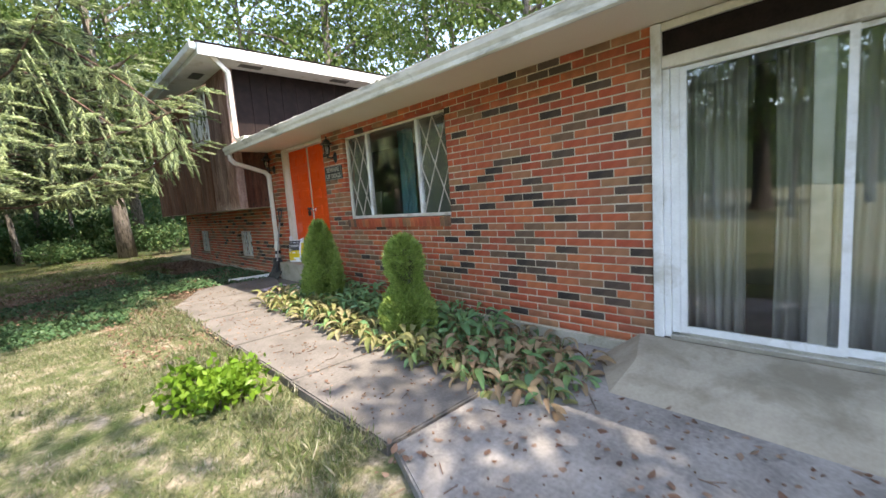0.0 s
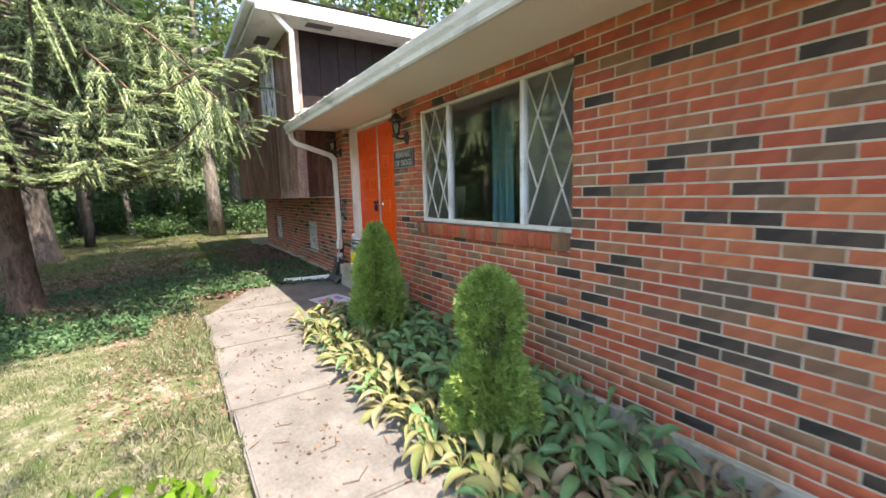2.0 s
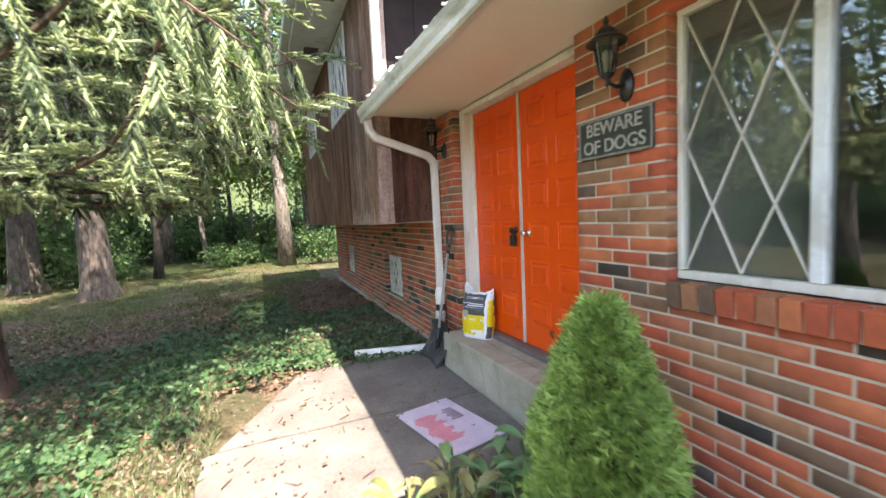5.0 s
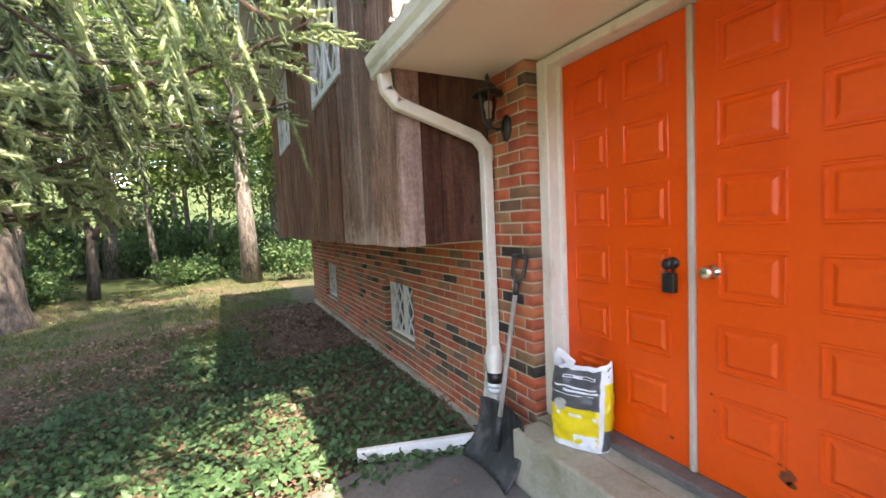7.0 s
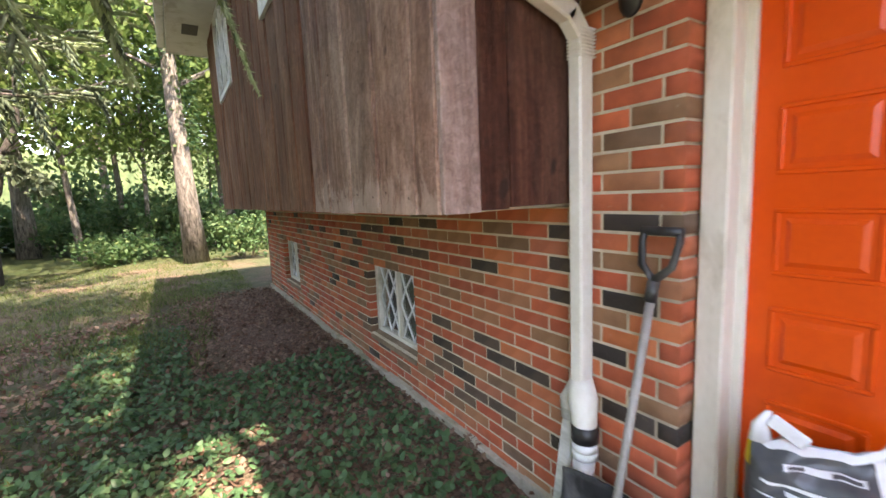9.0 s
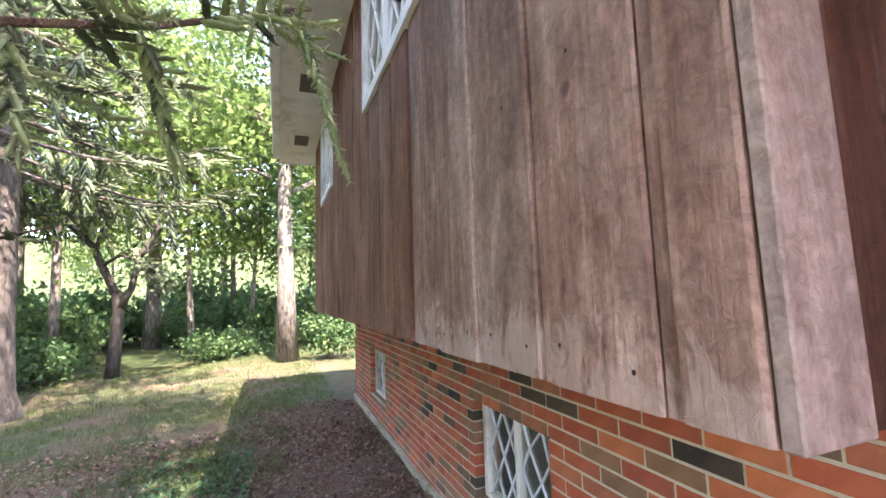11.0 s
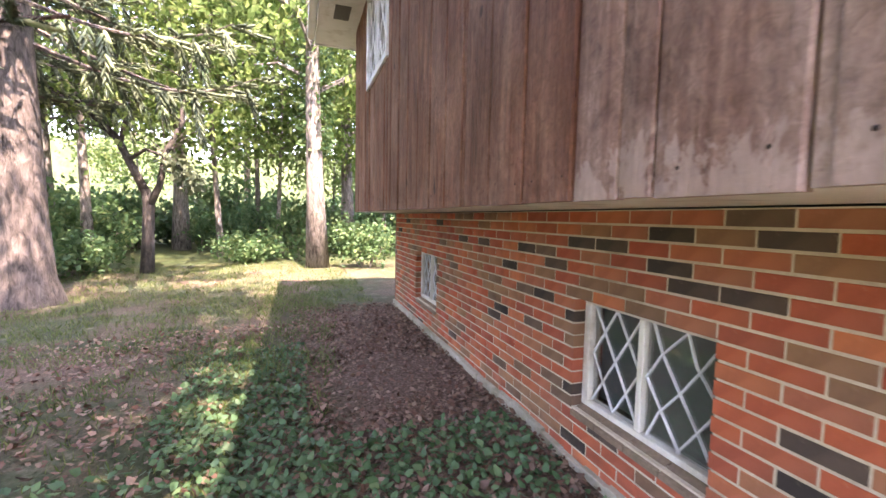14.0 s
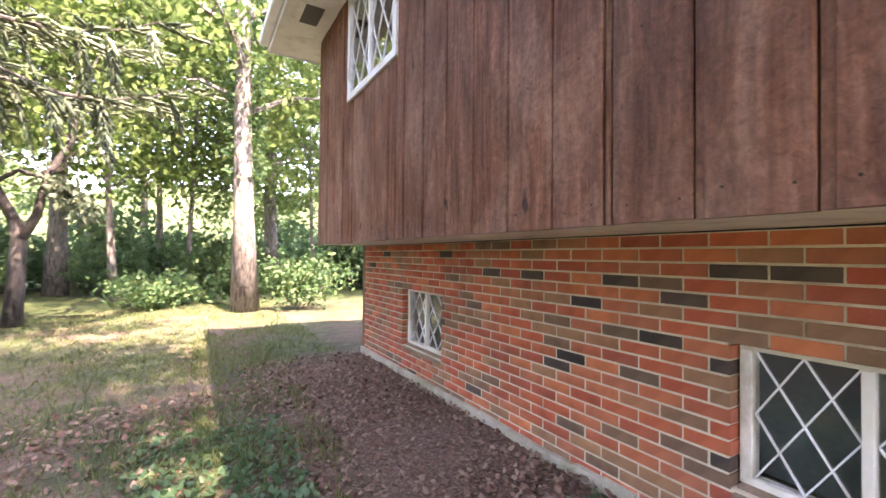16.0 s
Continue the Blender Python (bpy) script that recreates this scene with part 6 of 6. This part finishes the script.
# ---- hostas in the bed ----
def hosta_leaf():
    """A broad ribbed leaf, 1 long along y, arching down at the tip."""
    vs, fs, n = [], [], 7
    for i in range(n + 1):
        t = i / n
        w = 0.24 * math.sin(math.pi * min(1, t * 0.93 + 0.04)) ** 0.75 * (1.15 - 0.45 * t) if i < n else 0.0
        y, z = t * 0.95, 0.33 * math.sin(t * 2.2) - 0.35 * t * t
        for s in (-1, -0.5, 0, 0.5, 1):
            vs.append((s * w, y, z + 0.10 * abs(s) * w / 0.24 * (0.8 if abs(s) == 1 else 0.55)))
    for i in range(n):
        for k in range(4):
            a = i * 5 + k
            fs.append((a, a + 1, a + 6, a + 5))
    me = bpy.data.meshes.new("leaf")
    me.from_pydata(vs, [], fs)
    me.polygons.foreach_set("use_smooth", [True] * len(fs))
    return me


hosta_mesh = {}
base = hosta_leaf()
for key, mat in (("g", HOSTA_G), ("y", HOSTA_Y), ("b", HOSTA_B)):
    me = base.copy()
    me.materials.append(mat)
    hosta_mesh[key] = me
rng = random.Random(5)
STALK = plain("pale_stalk", (0.16, 0.2, 0.06), (0.3, 0.28, 0.12), 10, 50, 0.6, 0.2)


def hosta(x, y, kinds, size, count):
    z = level(x, y) - 0.04
    words = {"g": "green broad-leaved hosta in the shaded bed", "y": "yellowing hosta along the edge of the walk", "b": "withered brown and green hosta in the bed"}[kinds[0]]
    h = thing("hosta", (x, y, z), words, "plant", "hostas in the front bed")
    st = bmesh.new()
    for k in range(count):
        az = k * 2.4 + rng.uniform(-0.4, 0.4)
        ob = new("leaf", hosta_mesh[rng.choice(kinds)])
        ob.parent = h
        s = size * rng.uniform(0.75, 1.25)
        r0, hh = 0.05 + 0.10 * rng.random() * size / 0.2, rng.uniform(0.05, 0.25) * (0.7 if "b" in kinds else 1.0)
        ob.location = (-math.sin(az) * r0, math.cos(az) * r0, hh)
        ob.rotation_euler = (rng.uniform(-0.55, 0.35) - (0.35 if "b" in kinds else 0), rng.uniform(-0.4, 0.4), az)
        ob.scale = (s * rng.uniform(0.6, 0.9), s * 1.08, s)
        tube(st, [(x, y, z - 0.02), (x - math.sin(az) * r0, y + math.cos(az) * r0, z + hh)], [0.005, 0.004], 4, cap=False)
    tagged(part("stalk", st, STALK, h), kind="stuff")


beds = []
for i in range(23):
    y = 1.27 + i * 0.205
    beds.append((2.10 + 0.05 * math.sin(i * 1.9), y, "yyyyg" if i > 5 else "bbyg", 0.155, 17))
    beds.append((2.31 + 0.05 * math.sin(i * 2.3), y + 0.1, "yyg" if i > 6 else "bbgyg", 0.155, 17))
    beds.append((2.55 + 0.06 * math.sin(i * 1.3), y + 0.03, "g" if i > 6 else "bbgg", 0.175, 15))
    beds.append((2.80 + 0.05 * math.sin(i * 2.9), y + 0.12, "g" if i > 4 else "bbg", 0.175, 15))
    if i > 1:
        beds.append((3.04 + 0.03 * math.sin(i), y + 0.06, "g" if i > 5 else "bbg", 0.16, 12))
for x, y, k, s, c in beds:
    if (x - 2.62) ** 2 + (y - 5.15) ** 2 < 0.06 or (x - 2.42) ** 2 + (y - 3.06) ** 2 < 0.05:
        continue
    hosta(x, y, list(k), s, c)

# bright young bush in the lawn
shrub("lawn_bush", (0.62, 3.15, level(0.6, 3.15) - 0.02), 0.33, 0.44, 15, "bright green leafy sprout in the lawn", 1300, 0.07, BUSH, "bush")


# ---- grass, ivy, litter ----
def blades(name, rects, seed, label, mat, length, density, bend=0.4, skip=None):
    rng = NP(seed)
    Ps = []
    for x0, x1, y0, y1 in rects:
        n = int((x1 - x0) * (y1 - y0) * density)
        x, y = rng.uniform(x0, x1, n), rng.uniform(y0, y1, n)
        keep = np.array([noise.noise((a * 1.3, b_ * 1.3, 0)) + 0.5 * noise.noise((a * 5, b_ * 5, 0)) for a, b_ in zip(x, y)]) > rng.uniform(-0.55, 0.35, n)
        x, y = x[keep], y[keep]
        if skip:
            ok = np.array([not skip(a, b_) for a, b_ in zip(x, y)])
            x, y = x[ok], y[ok]
        z = np.array([level(a, b_) + 0.045 * noise.noise((a * 0.6, b_ * 0.6, 0)) for a, b_ in zip(x, y)]) - 0.01
        Ps.append(np.stack([x, y, z], 1))
    P = np.concatenate(Ps)
    D = rng.normal(0, bend, P.shape)
    D[:, 2] = 1
    tv = np.array([(-0.045, 0, 0), (0.045, 0, 0), (0.03, 0.10, 0.6), (0, 0.3, 1.0)], float)
    tf = np.array([(0, 1, 2), (0, 2, 3)])
    v, f = scatter(tv, tf, P, frames_along(P, D, rng.uniform(0, 6.28, len(P))), length * rng.uniform(0.5, 1.4, len(P)))
    tagged(raw(name, v, f, mat), label, "grass", kind="stuff")


def onwalk(x, y):
    r = 0.10 * noise.noise((x * 2, y * 2.2, 4)) + 0.05 * noise.noise((x * 7, y * 7, 1))
    return x > 0.80 + r and y < 1.72 or x > 1.14 + r and y < 8.2



blades("grass", [(-3.6, 1.15, 0.6, 8.4)], 4, "short dry lawn grass beside the walk", BLADE, 0.05, 4200, 0.6, onwalk)
blades("grass", [(0.55, 1.3, 0.7, 7.8)], 5, "longer grass creeping over the edge of the walk", BLADE, 0.085, 1500, 0.8, onwalk)
blades("grass", [(-6.0, 3.0, 12.0, 22.0), (-9, -3, 1.0, 12.0)], 6, "sparse woodland grass in patches of sun", WOODGRASS, 0.075, 420, 0.5, lambda x, y: x > 2.2 and y < 16)
blades("grass", [(-4.0, 1.6, 9.3, 17.0)], 9, "thin grass among the litter under the trees", WOODGRASS, 0.07, 420, 0.6)
blades("grass", [(1.3, 3.0, 10.5, 17.5)], 8, "green grass tufts beside the foundation", WOODGRASS, 0.075, 1100, 0.5, lambda x, y: x > 1.9 + 0.1 * (y - 10) and y < 15.2)


def strewn(name, rects, seed, label, mat, size, density, lift=0.012, tilt=0.35, category="leaves", fade=0.0):
    rng = NP(seed)
    Ps = []
    for x0, x1, y0, y1 in rects:
        n = int((x1 - x0) * (y1 - y0) * density)
        x, y = rng.uniform(x0, x1, n), rng.uniform(y0, y1, n)
        keep = np.array([noise.noise((a * 0.9, b_ * 0.9, seed)) for a, b_ in zip(x, y)]) > rng.uniform(-0.6, fade, n)
        x, y = x[keep], y[keep]
        z = np.array([level(a, b_) for a, b_ in zip(x, y)]) + lift + rng.uniform(0, 0.012, len(x))
        Ps.append(np.stack([x, y, z], 1))
    P = np.concatenate(Ps)
    az = rng.uniform(0, 6.28, len(P))
    D = np.stack([np.cos(az), np.sin(az), rng.normal(0.1, tilt, len(P))], 1)
    u = np.cross(D, np.array((0, 0, 1.0)) + rng.normal(0, tilt, P.shape))
    u /= np.linalg.norm(u, axis=1, keepdims=True)
    D /= np.linalg.norm(D, axis=1, keepdims=True)
    rot = np.stack([u, np.cross(D, u), D], 2)
    tv = np.array([(0, 0, 0), (0.36, 0.1, 0.35), (0.22, 0.05, 0.72), (0, 0, 1.0), (-0.22, 0.05, 0.72), (-0.36, 0.1, 0.35)], float)
    tf = np.array([(0, 1, 2), (0, 2, 3), (0, 3, 4), (0, 4, 5)])
    v, f = scatter(tv, tf, P, rot, size * rng.uniform(0.5, 1.3, len(P)))
    tagged(raw(name, v, f, mat), label, category, kind="stuff")


strewn("ground_ivy", [(0.2, 3.2, 8.1, 11.0), (-3.2, 1.0, 7.3, 10.5), (-3.2, 0.6, 6.6, 7.6), (1.0, 1.9, 11.0, 13.0)], 11, "ivy ground cover between walk and foundation", IVY, 0.052, 1150, 0.03, 0.5, "ivy", 0.25)
strewn("ground_ivy", [(1.35, 2.55, 8.45, 10.1), (1.2, 2.0, 8.3, 8.8)], 17, "pale sunlit ivy patch at the end of the walk", IVY, 0.05, 900, 0.035, 0.35, "ivy", -0.1)
strewn("fallen_leaves", [(1.75, 3.26, 8.6, 15.0)], 18, "thick brown leaf litter along the foundation", DEAD, 0.042, 800, 0.015, 0.4, fade=0.1)
strewn("fallen_leaves", [(0.9, 3.2, -1.0, 1.7)], 12, "dry brown leaves on the patio", DEAD, 0.05, 60, 0.036, 0.25)
strewn("fallen_leaves", [(1.1, 3.05, 1.7, 8.0)], 16, "few dry leaves on the front walk", DEAD, 0.036, 34, 0.036, 0.25)
strewn("fallen_leaves", [(0.2, 1.12, 4.3, 8.2)], 14, "pinkish brown litter along the edge of the walk", DEAD, 0.034, 420, 0.02, 0.4)
strewn("fallen_leaves", [(1.9, 3.28, 8.3, 15.0), (-4, 2, 8.0, 14.0), (2.0, 3.2, 1.4, 5.7)], 13, "leaf litter under the trees and by the wall", DEAD, 0.05, 380, 0.015, 0.4)


def grit():
    """Twigs and crumbs lying on walk and patio."""
    rng = random.Random(19)
    b = bmesh.new()
    for k in range(420):
        x, y = rng.uniform(1.15, 2.05), rng.uniform(-0.2, 7.9)
        if y < 1.6:
            x = rng.uniform(0.9, 2.4)
        z, s = level(x, y) + 0.036, rng.uniform(0.008, 0.02)
        a = rng.uniform(0, 6.28)
        if k % 6 == 0:
            obox(b, (x, y, z), (x + 0.09 * math.cos(a), y + 0.09 * math.sin(a), z + 0.004), 0.004, 0.004)
        else:
            bmesh.ops.create_cube(b, size=1, matrix=Matrix.LocRotScale((x, y, z), Euler((0, 0, a)), (s, s * 0.7, 0.006)))
    tagged(part("grit", b, DEAD), "twigs and crumbs of bark on the concrete", "debris", kind="stuff")
    # one long fallen stick on the patio
    tagged(part("stick", tube(bmesh.new(), [(2.52, 1.25, -0.245), (2.40, 1.12, -0.25), (2.22, 0.98, -0.252)], [0.006, 0.008, 0.005], 6), BARK_D), "thin dry fallen stick on the patio", "stick")


grit()

# ---- bricks last ----
# places of the dark bricks, along the wall and up
DARKS_FRONT = [(2.02, 2.226), (1.78, 2.226), (1.44, 1.986), (2.38, 1.971), (1.91, 1.976), (2.58, 1.981), (3.04, 1.866), (2.44, 1.491), (2.25, 1.491), (1.80, 1.463), (2.58, 1.416), (1.44, 1.236), (1.24, 1.093), (1.12, 1.162), (2.33, 1.116), (2.14, 1.106), (2.69, 1.046), (2.03, 1.026),
               (1.755, 0.876), (3.15, 0.901), (2.90, 0.756), (1.54, 0.726), (3.02, 0.541), (1.77, 0.591), (2.35, 0.521), (3.07, 0.381), (2.27, 0.446), (3.38, 0.316), (3.12, 0.326), (2.47, 0.306), (2.56, 0.241), (1.09, 0.441), (2.30, 0.383), (2.13, 0.356), (1.45, 0.226), (1.33, 0.154), (1.565, 0.016), (3.23, 0.696), (8.04, 1.170), (8.04, 0.916), (8.04, 0.690), (8.04, 0.462)]
DARKS_CELLAR = [(10.32, 1.09), (10.11, 1.09), (9.8, 1.15), (9.74, 0.94), (9.49, 0.94), (10.63, 0.93), (10.45, 0.65), (10.38, 0.51), (10.47, 0.27), (10.91, 1.01), (11.17, 0.86), (8.06, 1.16), (8.27, 1.16), (8.28, 0.88), (8.02, 0.88), (9.25, 0.54), (8.83, 0.53), (8.72, 0.46), (9.17, 0.28), (8.49, 0.46), (8.07, 0.6), (8.29, 1.03)]
lay(wall_front, 0.985, 8.15, -0.16, EAVE, front_holes, 1, (1.0, 3.2, 0.1, 2.0), DARKS_FRONT, -0.045, 0.073, 1.2985)
lay(wall_cellar, 8.15, 14.90, -0.14, 1.245, [CEL1, CEL2], 2, (8.15, 11.0, 0.0, 1.245), DARKS_CELLAR)
